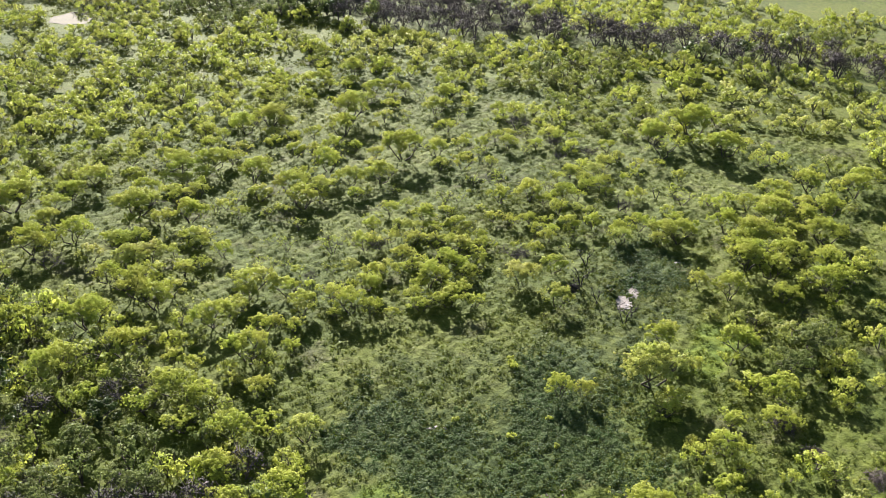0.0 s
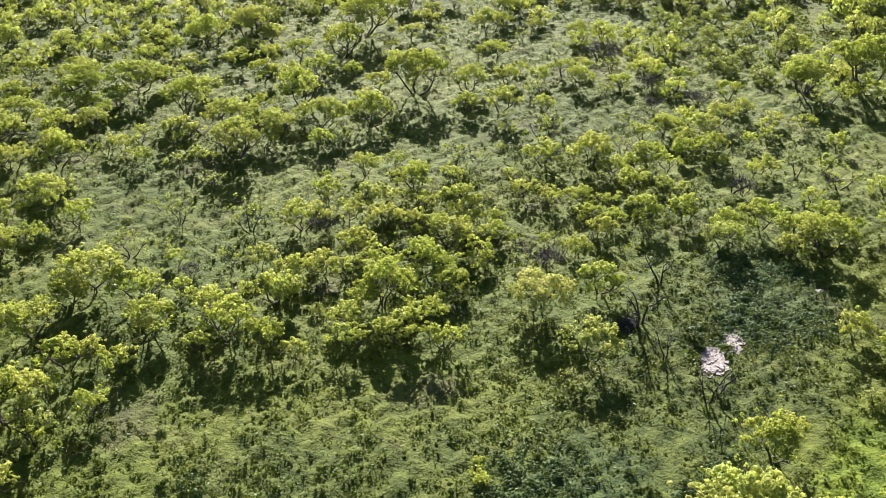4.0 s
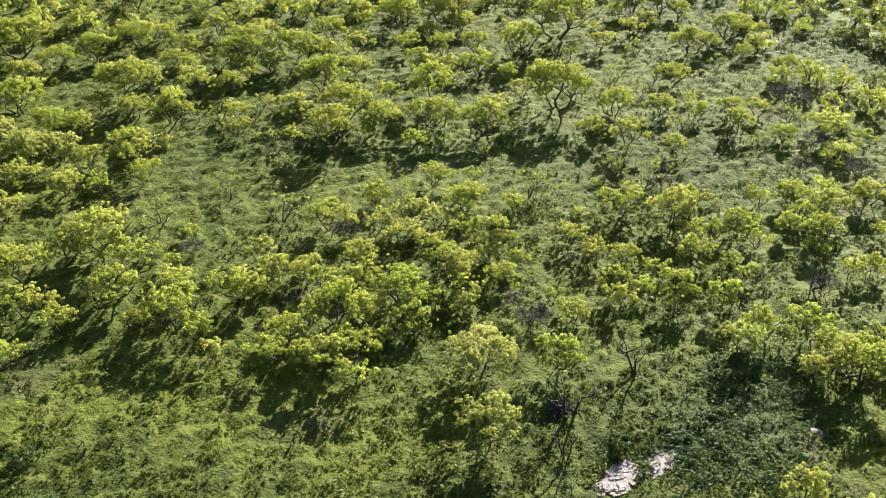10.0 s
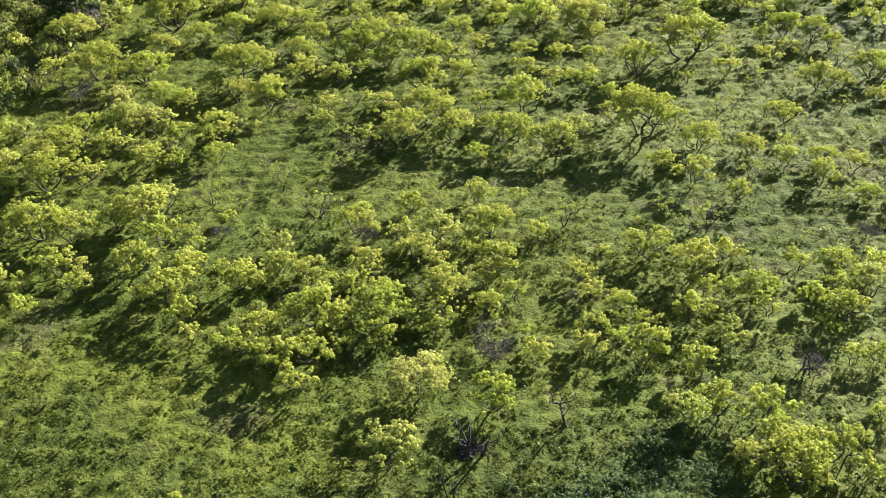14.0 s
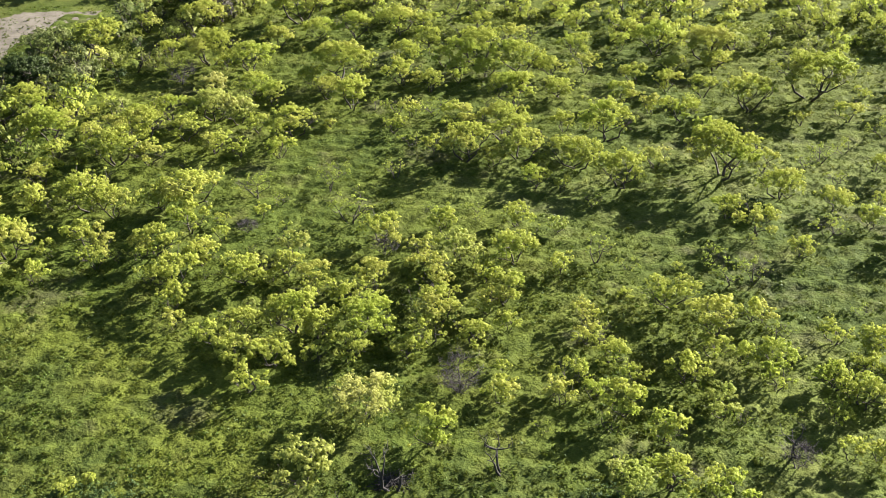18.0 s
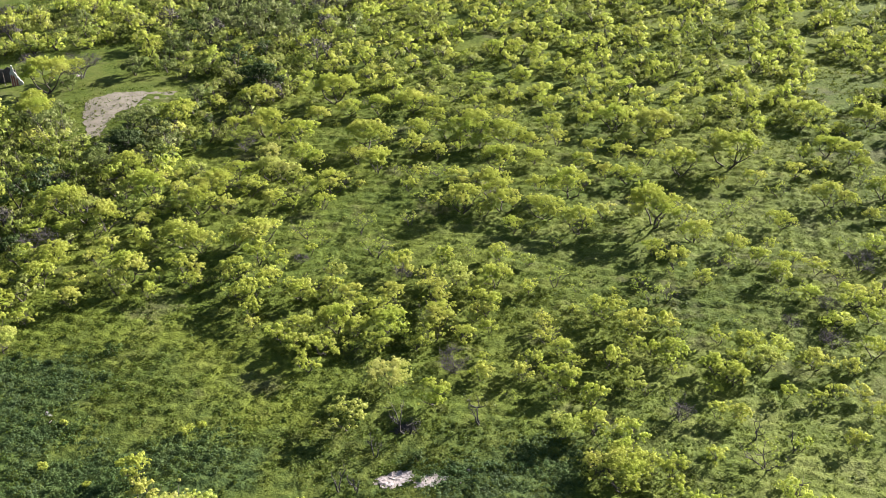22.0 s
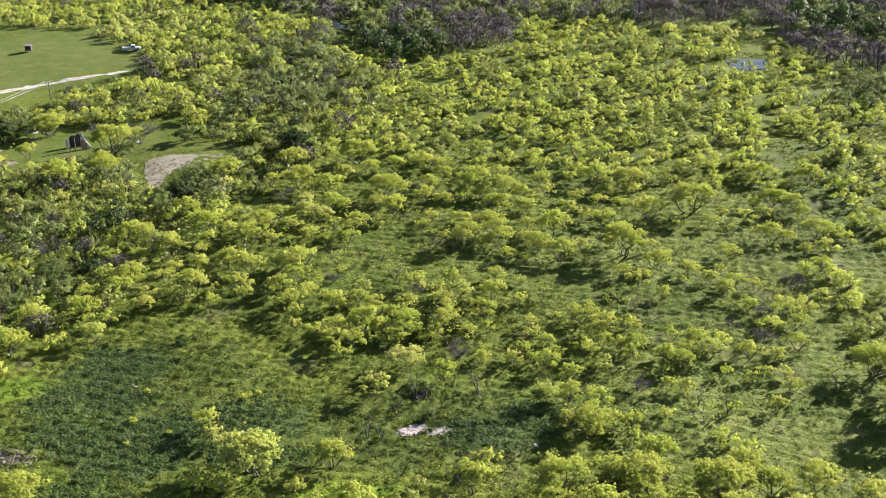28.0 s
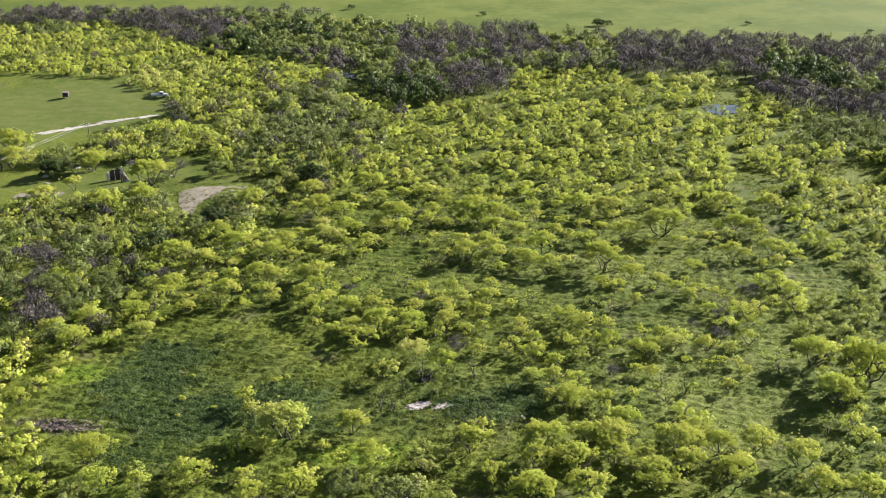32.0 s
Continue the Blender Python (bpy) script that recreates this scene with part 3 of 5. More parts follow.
STAND_E = [
    (14.5, 28.9, 2.2, "a"), (29.9, 29.0, 2.8, "a"), (34.9, 29.2, 3.4, "y"), (48.9, 29.4, 3.4, "b"), (5.8, 29.5, 2.7, "y"), (-0.8, 29.7, 5.5, "y"),
    (-25.6, 29.8, 3.6, "y"), (24.0, 29.8, 5.2, "y"), (-50.6, 30.0, 4.3, "y"), (12.7, 31.0, 2.9, "y"), (3.9, 31.6, 3.3, "y"), (28.2, 31.8, 3.6, "y"),
    (-9.6, 32.3, 3.2, "y"), (-40.4, 32.7, 3.1, "y"), (-26.4, 32.8, 5.2, "y"), (-61.5, 33.0, 4.7, "y"), (-7.5, 33.3, 3.3, "y"), (-12.2, 33.3, 3.2, "y"),
    (44.5, 33.5, 2.4, "b"), (5.3, 33.5, 5.1, "y"), (-29.3, 33.7, 2.6, "y"), (20.8, 33.8, 4.9, "y"), (38.1, 33.8, 1.8, "a"), (-0.9, 34.0, 3.9, "y"),
    (-19.8, 34.2, 5.1, "y"), (-56.7, 34.3, 5.0, "y"), (-24.1, 34.6, 1.6, "a"), (-17.4, 35.0, 2.2, "y"), (54.7, 35.1, 4.0, "y"), (-13.2, 35.3, 3.8, "y"),
]
STAND_F = [
    (-80.4, 35.6, 8.0, "g"), (-35.4, 36.0, 3.2, "y"), (-7.8, 36.1, 3.9, "y"), (-67.3, 36.4, 4.7, "g"), (-16.1, 36.4, 3.3, "y"), (-44.9, 36.7, 6.7, "y"),
    (3.3, 37.0, 3.4, "y"), (-33.7, 37.0, 2.1, "a"), (-24.9, 37.2, 4.3, "y"), (-2.2, 37.4, 4.0, "y"), (49.6, 37.5, 3.1, "b"), (-40.8, 37.5, 2.6, "y"),
    (-31.6, 37.8, 3.2, "y"), (26.5, 38.2, 4.2, "a"), (28.9, 38.5, 3.6, "a"), (-30.2, 38.7, 5.1, "y"), (10.5, 38.9, 2.9, "y"), (-56.7, 39.1, 6.5, "y"),
    (-35.8, 39.2, 2.7, "y"), (53.1, 39.2, 5.0, "y"), (2.1, 39.4, 3.5, "p"), (-37.8, 39.6, 4.8, "y"), (-20.5, 39.9, 1.4, "a"), (17.1, 40.0, 2.4, "a"),
    (6.0, 40.4, 5.4, "y"), (47.8, 40.5, 3.8, "y"), (-16.2, 40.5, 3.5, "p"), (-71.2, 40.5, 6.3, "g"), (43.2, 40.6, 1.9, "a"), (-50.8, 40.7, 3.4, "y"),
]
STAND_G = [
    (0.1, 40.9, 4.8, "p"), (-6.9, 41.1, 2.9, "b"), (45.1, 41.1, 2.5, "a"), (-3.4, 41.2, 3.5, "y"), (14.0, 41.2, 3.7, "a"), (-24.2, 42.0, 2.0, "y"),
    (25.3, 42.1, 3.1, "a"), (-81.3, 42.2, 5.4, "y"), (-65.1, 42.8, 4.5, "d"), (-18.0, 42.8, 2.9, "a"), (-27.9, 43.2, 5.1, "y"), (34.1, 43.3, 3.1, "y"),
    (-7.7, 43.3, 4.7, "y"), (-21.9, 43.5, 2.3, "b"), (-60.4, 43.6, 5.6, "b"), (44.5, 44.6, 3.9, "y"), (-50.5, 44.6, 3.5, "y"), (52.5, 44.8, 3.3, "a"),
    (-25.2, 45.1, 1.7, "y"), (29.5, 45.6, 2.0, "a"), (-37.0, 45.8, 4.5, "y"), (-1.8, 46.1, 3.6, "y"), (10.0, 46.5, 2.5, "p"), (-21.1, 46.6, 2.3, "y"),
    (-11.6, 46.8, 5.3, "a"), (30.3, 47.0, 5.1, "y"), (-40.1, 47.0, 7.3, "y"), (6.0, 47.3, 3.8, "y"), (-32.1, 47.4, 4.6, "y"), (37.5, 47.5, 3.9, "a"),
]
STAND_H = [
    (49.8, 47.6, 4.0, "y"), (-63.3, 47.6, 4.0, "y"), (-29.4, 47.7, 7.2, "y"), (1.8, 48.1, 3.1, "a"), (-58.6, 48.6, 4.6, "y"), (56.1, 48.9, 4.7, "b"),
    (46.5, 49.0, 4.0, "y"), (-75.9, 49.3, 5.2, "b"), (-3.9, 49.6, 1.5, "a"), (42.2, 49.7, 3.3, "y"), (-20.0, 49.7, 2.4, "a"), (27.7, 50.7, 3.9, "y"),
    (-53.4, 50.8, 6.7, "y"), (-22.8, 51.4, 4.8, "a"), (13.6, 52.2, 3.2, "a"), (-47.8, 52.2, 3.8, "y"), (39.4, 52.8, 4.0, "y"), (-15.1, 53.5, 3.4, "a"),
    (-28.1, 53.5, 2.4, "y"), (54.5, 54.4, 2.8, "a"), (44.3, 54.5, 2.1, "y"), (33.8, 55.0, 5.4, "y"), (10.4, 55.0, 2.0, "y"), (-61.7, 55.1, 8.1, "y"),
    (7.5, 55.5, 3.4, "y"), (-8.1, 56.4, 3.2, "a"), (62.1, 56.6, 4.3, "y"), (16.7, 56.8, 6.3, "y"), (-14.4, 57.1, 3.2, "a"), (-40.8, 57.2, 6.7, "y"),
]
STAND_I = [
    (-32.9, 57.5, 1.9, "a"), (-36.9, 57.5, 4.9, "y"), (40.6, 59.1, 2.8, "a"), (28.1, 59.2, 8.9, "y"), (2.5, 60.0, 3.3, "y"), (11.8, 60.1, 6.4, "y"),
    (46.9, 60.5, 4.3, "y"), (-22.3, 60.6, 3.8, "y"), (-27.0, 60.6, 3.2, "y"), (20.9, 61.1, 3.6, "p"), (-0.6, 61.2, 6.6, "y"), (32.8, 61.2, 3.5, "y"),
    (-50.1, 61.3, 7.4, "y"), (-30.3, 61.3, 4.4, "y"), (37.4, 61.4, 2.8, "a"), (5.6, 61.7, 6.0, "y"), (54.7, 61.8, 2.9, "a"), (45.5, 62.1, 2.9, "a"),
    (-39.9, 62.3, 7.5, "y"), (-4.4, 62.6, 3.3, "y"), (39.6, 63.8, 3.6, "a"), (60.7, 63.8, 3.1, "y"), (26.0, 63.9, 4.2, "y"), (-34.6, 64.0, 5.1, "y"),
    (-7.2, 64.0, 3.3, "a"), (-22.2, 66.0, 6.6, "y"), (42.7, 66.2, 2.9, "a"), (3.3, 66.7, 7.6, "y"), (-26.4, 67.1, 4.0, "y"), (15.3, 67.4, 7.0, "y"),
]
STAND_J = [
    (-9.8, 67.6, 3.4, "y"), (57.9, 67.7, 3.8, "y"), (54.8, 68.3, 6.0, "y"), (-55.8, 68.9, 6.8, "y"), (-29.3, 69.2, 5.3, "p"), (10.4, 69.5, 3.5, "y"),
    (-2.2, 69.5, 5.2, "y"), (13.8, 69.7, 2.1, "a"), (27.0, 69.7, 2.9, "y"), (-38.2, 69.7, 5.3, "y"), (-32.8, 69.9, 6.6, "p"), (-62.0, 69.9, 6.8, "g"),
    (48.0, 70.8, 3.8, "a"), (63.9, 71.1, 6.5, "y"), (-8.5, 72.0, 3.5, "y"), (-10.2, 72.4, 3.5, "a"), (-5.6, 72.6, 4.2, "a"), (24.6, 73.0, 4.6, "y"),
    (39.0, 73.3, 3.0, "y"), (-12.9, 73.5, 2.8, "a"), (-15.9, 73.5, 6.3, "y"), (44.8, 74.6, 4.7, "y"), (-26.5, 74.8, 4.2, "y"), (21.0, 75.0, 3.7, "y"),
    (3.8, 75.9, 6.9, "y"), (61.7, 76.1, 3.2, "a"), (-19.6, 76.5, 4.2, "y"), (-29.2, 76.9, 5.6, "y"), (17.7, 77.0, 4.5, "y"), (33.1, 77.0, 6.8, "y"),
]
STAND_K = [
    (-34.9, 77.0, 4.9, "p"), (51.5, 77.2, 4.7, "y"), (-60.5, 77.8, 7.7, "d"), (9.7, 78.8, 4.5, "y"), (55.7, 79.6, 4.0, "y"), (-7.0, 79.8, 4.4, "y"),
    (75.9, 79.8, 4.1, "y"), (-22.5, 80.2, 3.6, "y"), (27.9, 80.4, 4.6, "y"), (-40.1, 80.6, 4.9, "b"), (41.4, 80.8, 10.2, "y"), (62.6, 81.0, 4.0, "y"),
    (-10.9, 81.5, 5.2, "y"), (23.5, 82.0, 3.9, "y"), (-3.3, 82.5, 3.0, "y"), (-19.0, 82.7, 9.1, "y"), (-89.4, 83.1, 9.6, "y"), (19.2, 83.6, 4.3, "y"),
    (61.3, 83.9, 5.7, "y"), (-31.5, 84.3, 6.9, "y"), (0.1, 84.6, 4.6, "y"), (8.3, 84.8, 4.6, "y"), (53.9, 84.8, 3.3, "y"), (-35.5, 85.3, 2.9, "y"),
    (-60.2, 85.5, 8.0, "g"), (-3.7, 85.8, 3.8, "y"), (4.3, 85.9, 6.9, "y"), (58.1, 86.4, 5.8, "y"), (13.1, 86.7, 4.7, "y"), (-37.8, 86.7, 8.0, "y"),
]
STAND_L = [
    (24.5, 87.9, 4.0, "y"), (-5.9, 87.9, 4.6, "y"), (-106.5, 88.3, 7.4, "y"), (-10.8, 88.4, 5.3, "y"), (-44.1, 88.5, 3.7, "y"), (-1.5, 88.6, 8.5, "y"),
    (30.1, 88.8, 4.8, "y"), (-81.1, 89.3, 8.1, "y"), (-54.5, 89.5, 7.3, "y"), (29.3, 92.3, 7.4, "y"), (-29.7, 92.6, 5.3, "y"), (11.8, 93.2, 4.8, "y"),
    (-8.6, 93.9, 4.7, "y"), (22.5, 94.0, 6.6, "y"), (17.8, 95.4, 3.3, "y"), (3.0, 96.3, 4.9, "y"), (-24.7, 96.5, 5.5, "y"), (5.2, 97.1, 3.3, "a"),
    (-19.6, 97.8, 6.3, "y"), (67.0, 98.3, 6.2, "y"), (-13.6, 98.6, 6.4, "y"), (-42.4, 99.2, 7.0, "y"), (57.2, 100.3, 5.7, "y"), (-2.1, 100.7, 4.9, "y"),
    (-9.8, 101.2, 4.1, "y"), (-28.7, 102.2, 8.8, "y"), (-85.4, 103.6, 10.3, "y"), (-6.9, 104.9, 3.3, "a"), (-43.9, 106.6, 8.8, "d"), (-113.4, 108.4, 7.0, "d"),
]
STAND_M = [
    (-81.6, 111.1, 7.9, "b"), (-127.1, 114.1, 9.0, "y"), (-104.8, 114.9, 9.8, "y"), (-132.4, 128.1, 10.3, "y"), (-138.6, 133.5, 7.6, "y"),
]
STAND_N = [
    (22.2, 1.1, 6.6, "y"), (30.6, -4.2, 6.1, "y"), (24.6, -8.5, 6.0, "y"), (29.2, -13.4, 6.4, "y"), (34.4, -13.7, 6.1, "y"), (23.1, -16.9, 6.8, "y"),
    (17.9, -16.1, 6.1, "y"), (42.0, -4.5, 5.3, "y"), (44.6, -9.2, 5.8, "y"), (39.5, -15.1, 6.0, "y"), (47.1, -13.0, 5.0, "y"),
]
STANDS = STAND_A + STAND_B + STAND_C + STAND_D + STAND_E + STAND_F + STAND_G + STAND_H + STAND_I + STAND_J + STAND_K + STAND_L + STAND_M + STAND_N

# ---- single trees ----
TREE_WORDS = {
    "y": ("mesquite_tree", "yellow-green mesquite tree with feathery clumped spring crown", "mesquite grove"),
    "p": ("pale_mesquite_tree", "mesquite tree in pale cream-green new leaf", "pale mesquites"),
    "a": ("thin_mesquite_tree", "thin airy mesquite sapling with sparse leaves in grass", "young mesquites"),
    "g": ("grey_green_tree", "grey-green leafy tree at the wood's edge", "wood edge trees"),
    "d": ("dark_green_tree", "dense dark green tree standing among mesquites", "dark trees"),
    "b": ("bare_tree", "leafless grey-brown mesquite with tangled twigs", "bare trees"),
}
CROWN_WORDS = {"y": "clumped yellow-green leaves", "p": "pale cream-green leaves", "a": "sparse leaves", "g": "grey-green leaves", "d": "dark green leaves", "b": "bare twigs"}
CLASSES = {"y": ((2.2, 3), (3.2, 4), (4.4, 5), (6.2, 4), (8.8, 2)), "p": ((3.4, 2), (5.0, 2), (8.0, 2)), "a": ((3.4, 3), (5.0, 2)), "g": ((4.0, 2), (6.4, 2)), "d": ((4.0, 1), (6.4, 2)), "b": ((3.4, 2), (5.0, 2))}
models = {}
for kind, sizes in CLASSES.items():
    for size, number in sizes:
        for s in range(number):
            trunk, crown = tree_shape(40 + 13 * s + ord(kind) + int(10 * size), kind, size)
            name = TREE_WORDS[kind][0]
            models.setdefault((kind, size), []).append((mesh_of(name + "_trunk", *trunk, [TWIG if kind == "b" else BARK], smooth=True), mesh_of(name + "_crown", *crown, [TWIG if kind == "b" else LEAVES[kind]])))


def plant(x, y, wide, kind, turn, tall=1.0, tilt=(0, 0)):
    name, label, group = TREE_WORDS[kind]
    size = min((c[0] for c in CLASSES[kind]), key=lambda c: abs(math.log(wide / c)))
    shapes = models[kind, size]
    trunk, crown = shapes[int(rng.integers(0, len(shapes)))]
    root = tagged(new(name), label, "tree", group)
    part("trunk", trunk, root)
    part("crown", crown, root, CROWN_WORDS[kind])
    s = wide / size
    root.matrix_basis = pose(x, y, float(height(x, y)), *tilt, turn) @ Matrix.Diagonal((s, s, s * tall, 1))
    return root


for x, y, wide, kind in STANDS:
    plant(x, y, wide, kind, rng.uniform(0, 360), rng.uniform(0.82, 1.05))
standing = np.array([(x, y) for x, y, *_ in STANDS])


# ---- the joined woods ----
def clear_of(p, gap):
    d = np.full(len(p), 1e9)
    for q in standing:
        d = np.minimum(d, np.hypot(p[:, 0] - q[0], p[:, 1] - q[1]))
    return d > gap


WOOD_EDGE = [(-114, -25), (-71, -3), (-67, 9), (-57, 25), (-50, 67), (-40, 97), (-34, 121), (-28, 160), (-25, 163), (-45, 178), (-61, 222), (-79, 234), (-96, 203), (-103, 175), (-110, 161), (-127, 149), (-151, 125), (-153, 25)]
RIVER_WOOD = [(-330, 310), (-227, 305), (-202, 307), (-177, 306), (-160, 295), (-142, 278), (-125, 262), (-106, 252), (-93, 244), (-79, 238), (-68, 232), (-52, 215), (-44, 196), (-31, 180), (-22, 187), (-13, 195), (-3, 202), (-2, 227), (3, 235), (17, 232), (27, 237), (46, 230), (66, 238), (77, 234), (81, 209), (86, 193), (93, 187), (102, 182), (110, 178), (104, 142), (104, 119), (108, 98), (116, 73), (121, 44), (127, 19), (132, -11), (144, -11), (144, 32), (135, 78), (151, 132), (300, 170), (300, 262), (140, 286), (113, 292), (82, 295), (38, 296), (7, 295), (-3, 308), (-40, 306), (-80, 315), (-94, 335), (-150, 338), (-240, 333), (-330, 345)]
RIVER_NEAR = ((-330, -227, -177, -142, -106, -68, -44, -31, -3, 3, 66, 81, 102, 115), (310, 305, 306, 278, 252, 232, 196, 180, 202, 235, 238, 209, 182, 170))
RIVER_GREEN = [(-122, 283), (-118, 318), (-96, 330), (-56, 316), (-39, 220), (-51, 211), (-71, 230), (-102, 247)]
RIVER_DARK = [(-51, 211), (-26, 213), (-20, 190), (-30, 178), (-45, 190)]
RIVER_LIGHT = [(-11, 291), (36, 293), (35, 261), (-4, 252)]
RIVER_MIXED = [(-29, 268), (-4, 252), (35, 258), (34, 230), (-2, 223), (-24, 230)]
RIVER_EAST = [(86, 249), (116, 252), (109, 216), (83, 222)]
YARD_SPOTS = ((-114.0, 110.4, 6.0, "d"), (-108.5, 111.5, 4.4, "b"), (-105.0, 113.5, 5.4, "y"), (-83.0, 111.0, 5.6, "y"), (-84.5, 94.5, 6.2, "y"), (-103.0, 98.0, 5.2, "y"), (-72.0, 114.5, 4.4, "g"), (-81.5, 105.0, 3.8, "g"), (-94.0, 116.5, 4.6, "b"))
YARD = [(-125, 112), (-116, 116), (-108, 119), (-98, 120), (-88, 124), (-82, 130), (-74, 126), (-67, 114), (-58, 112), (-57, 104), (-62, 93), (-66, 81), (-72, 82), (-76, 93), (-88, 91), (-101, 88), (-120, 80), (-141, 85)]
PASTURE = [(-255, 230), (-185, 221), (-149, 215), (-112, 193), (-105, 180), (-106, 166), (-122, 148), (-130, 134), (-137, 101), (-201, 95), (-297, 153)]
MEADOW = [(-62, 14), (-52, 25), (-48, 32), (-36, 34), (-28, 25), (-21, 19), (-12, 15), (-4, 7), (8, 5), (12, -5), (5, -11), (-17, -10), (-26, -14), (-36, -23), (-50, -26), (-61, -10), (-63, 0)]

TRACKSIDE = [(-145, 153), (-109, 179), (-101, 166), (-102, 159), (-114, 140), (-112, 129), (-123, 123), (-132, 123), (-141, 134)]
CLEARING_EDGE = [(-76, 90), (-77, 100), (-69, 108), (-57, 109), (-52, 103), (-57, 93), (-60, 80), (-70, 78)]
CREEK_LINE = [(-76, 70), (-68, 112), (-70, 135), (-78, 160), (-70, 200), (-60, 222), (-40, 190), (-38, 165), (-44, 110), (-56, 70)]
OPENING = [(-16, 50), (-11, 57), (3, 58), (12, 52), (19, 56), (25, 44), (18, 41), (12, 38)]
GROVE = [(-45, 109), (76, 86), (48, 40), (27, 0), (-40, 13)]
OPENING_EAST = [(45, 11), (55, 15), (67, 11), (68, 2), (59, -2), (49, -2), (44, 1)]
OPENING_SOUTH = [(26, 11), (36, 15), (49, 15), (52, 10), (45, 5), (37, 4), (32, 8)]

wood = scatter((-150, -40, -25, 250), 3.7, 11)
wood = wood[inside(wood, WOOD_EDGE) & ~inside(wood, YARD) & ~inside(wood, PASTURE) & clear_of(wood, 2.2) & ~inside(wood, TRACKSIDE) & ~inside(wood, CLEARING_EDGE)]
mood = patchy(wood, 9, 3)
r2 = np.random.default_rng(5)
fleck = r2.random(len(wood))
kinds = np.where(mood < 0.07, "b", np.where(mood < 0.6, "g", "o"))
kinds = np.where((wood[:, 1] < 30) & (mood > 0.1) & (fleck < 0.72), "y", kinds)
kinds = np.where(fleck < 0.14, "y", np.where(fleck > 0.95, "b", np.where(fleck > 0.89, "d", kinds)))
# north of the yard the wood opens into olive and yellow mesquite, but for the trees along the creek
sunny = (wood[:, 1] > 118) & ~inside(wood, CREEK_LINE)
kinds = np.where(sunny, np.where(fleck < 0.5, "y", np.where(fleck < 0.86, "o", np.where(fleck < 0.95, "g", "b"))), kinds)
keep = ~sunny | (r2.random(len(wood)) < 0.75)
sizes = (3.6 + 3.8 * r2.random(len(wood)) ** 1.3) * np.where(sunny, 1.2, 1.0)
thicket("mixed_thicket", wood[keep], sizes[keep], kinds[keep], 384, "mixed green and grey thicket of mesquite and brush", "thicket", 21, 6, 24, 0.165)

river = scatter((-330, -10, 300, 410), 5.2, 12)
river = river[inside(river, RIVER_WOOD) & (river[:, 0] > -290) & (river[:, 0] < 290) & (np.hypot((river[:, 0] + 56) / 6, (river[:, 1] - 226) / 9) > 1)]
mood = 0.5 * patchy(river, 14, 8) + 0.5 * patchy(river, 4, 18) + 0.12 * r2.normal(size=len(river))
kinds = np.where(mood < 0.78, "b", np.where(mood < 0.92, "g", "d"))
kinds = np.where(inside(river, RIVER_GREEN), np.where(mood < 0.25, "b", np.where(mood < 0.62, "g", np.where(mood < 0.75, "o", "d"))), kinds)
kinds = np.where(inside(river, RIVER_DARK), "d", kinds)
kinds = np.where(inside(river, RIVER_LIGHT), np.where(mood < 0.35, "b", np.where(mood < 0.7, "o", "g")), kinds)
kinds = np.where(inside(river, RIVER_MIXED), np.where(mood < 0.3, "b", np.where(mood < 0.55, "g", "d")), kinds)
kinds = np.where(inside(river, RIVER_EAST), np.where(mood < 0.5, "g", "d"), kinds)
thicket("river_wood", river, r2.uniform(5.4, 9.0, len(river)), kinds, 240, "dark riverside wood with leafless grey trees among green", "woodland", 22, 6, 24, 0.22)

VIEW = [(-75, -52), (-280, 380), (190, 380), (190, -5), (60, -52)]
rest = scatter((-330, -60, 320, 372), 4.4, 13)
open_ground = inside(rest, WOOD_EDGE) | inside(rest, RIVER_WOOD) | inside(rest, PASTURE) | inside(rest, YARD) | inside(rest, MEADOW) | inside(rest, OPENING) | inside(rest, OPENING_SOUTH) | inside(rest, OPENING_EAST)
rest = rest[~open_ground & inside(rest, VIEW) & clear_of(rest, 3.3) & (np.hypot(rest[:, 0] - 65, rest[:, 1] - 190) > 7.5) & (rest[:, 1] < np.interp(rest[:, 0], RIVER_NEAR[0], RIVER_NEAR[1]))]
thin = patchy(rest, 3.2, 4)
rest = rest[(thin > 0.06) & (r2.random(len(rest)) < 0.9) & ~((rest[:, 1] < -45))]
mood = patchy(rest, 15, 6)
kinds = np.where(mood > 0.965, "p", np.where(mood < 0.08, np.where(rest[:, 1] > 60, "g", "o"), "y"))
kinds = np.where(r2.random(len(rest)) < 0.004, "b", kinds)
kinds = np.where((kinds == "y") & (patchy(rest, 5, 41) + r2.uniform(-0.25, 0.25, len(rest)) > 0.78), "o", kinds)
sizes = r2.uniform(2.8, 5.9, len(rest))
close = np.hypot(rest[:, 0] - 5, (rest[:, 1] - 35) * 0.9) < 82
core = inside(rest, GROVE)
keep = ~core | (clear_of(rest, 3.0) & (r2.random(len(rest)) < 0.16))
sizes = np.where(core, r2.uniform(1.3, 2.3, len(rest)), sizes)
keep &= ~((rest[:, 1] < 8) & (rest[:, 0] > -30) & (r2.random(len(rest)) < 0.45))
keep &= np.hypot((rest[:, 0] - 9) / 14, (rest[:, 1] - 1) / 9) > 1
rest, sizes, kinds, close = rest[keep], sizes[keep], kinds[keep], close[keep]
thicket("mesquite_scrub", rest[close], sizes[close] * 0.98, kinds[close], 960, "young mesquite scrub between the larger trees", "scrub", 24, 6, 40, 0.135)
thicket("mesquite_savanna", rest[~close], sizes[~close] * 1.08, kinds[~close], 400, "bright yellow-green mesquite savanna over open grass", "savanna", 23, 6, 22, 0.19)

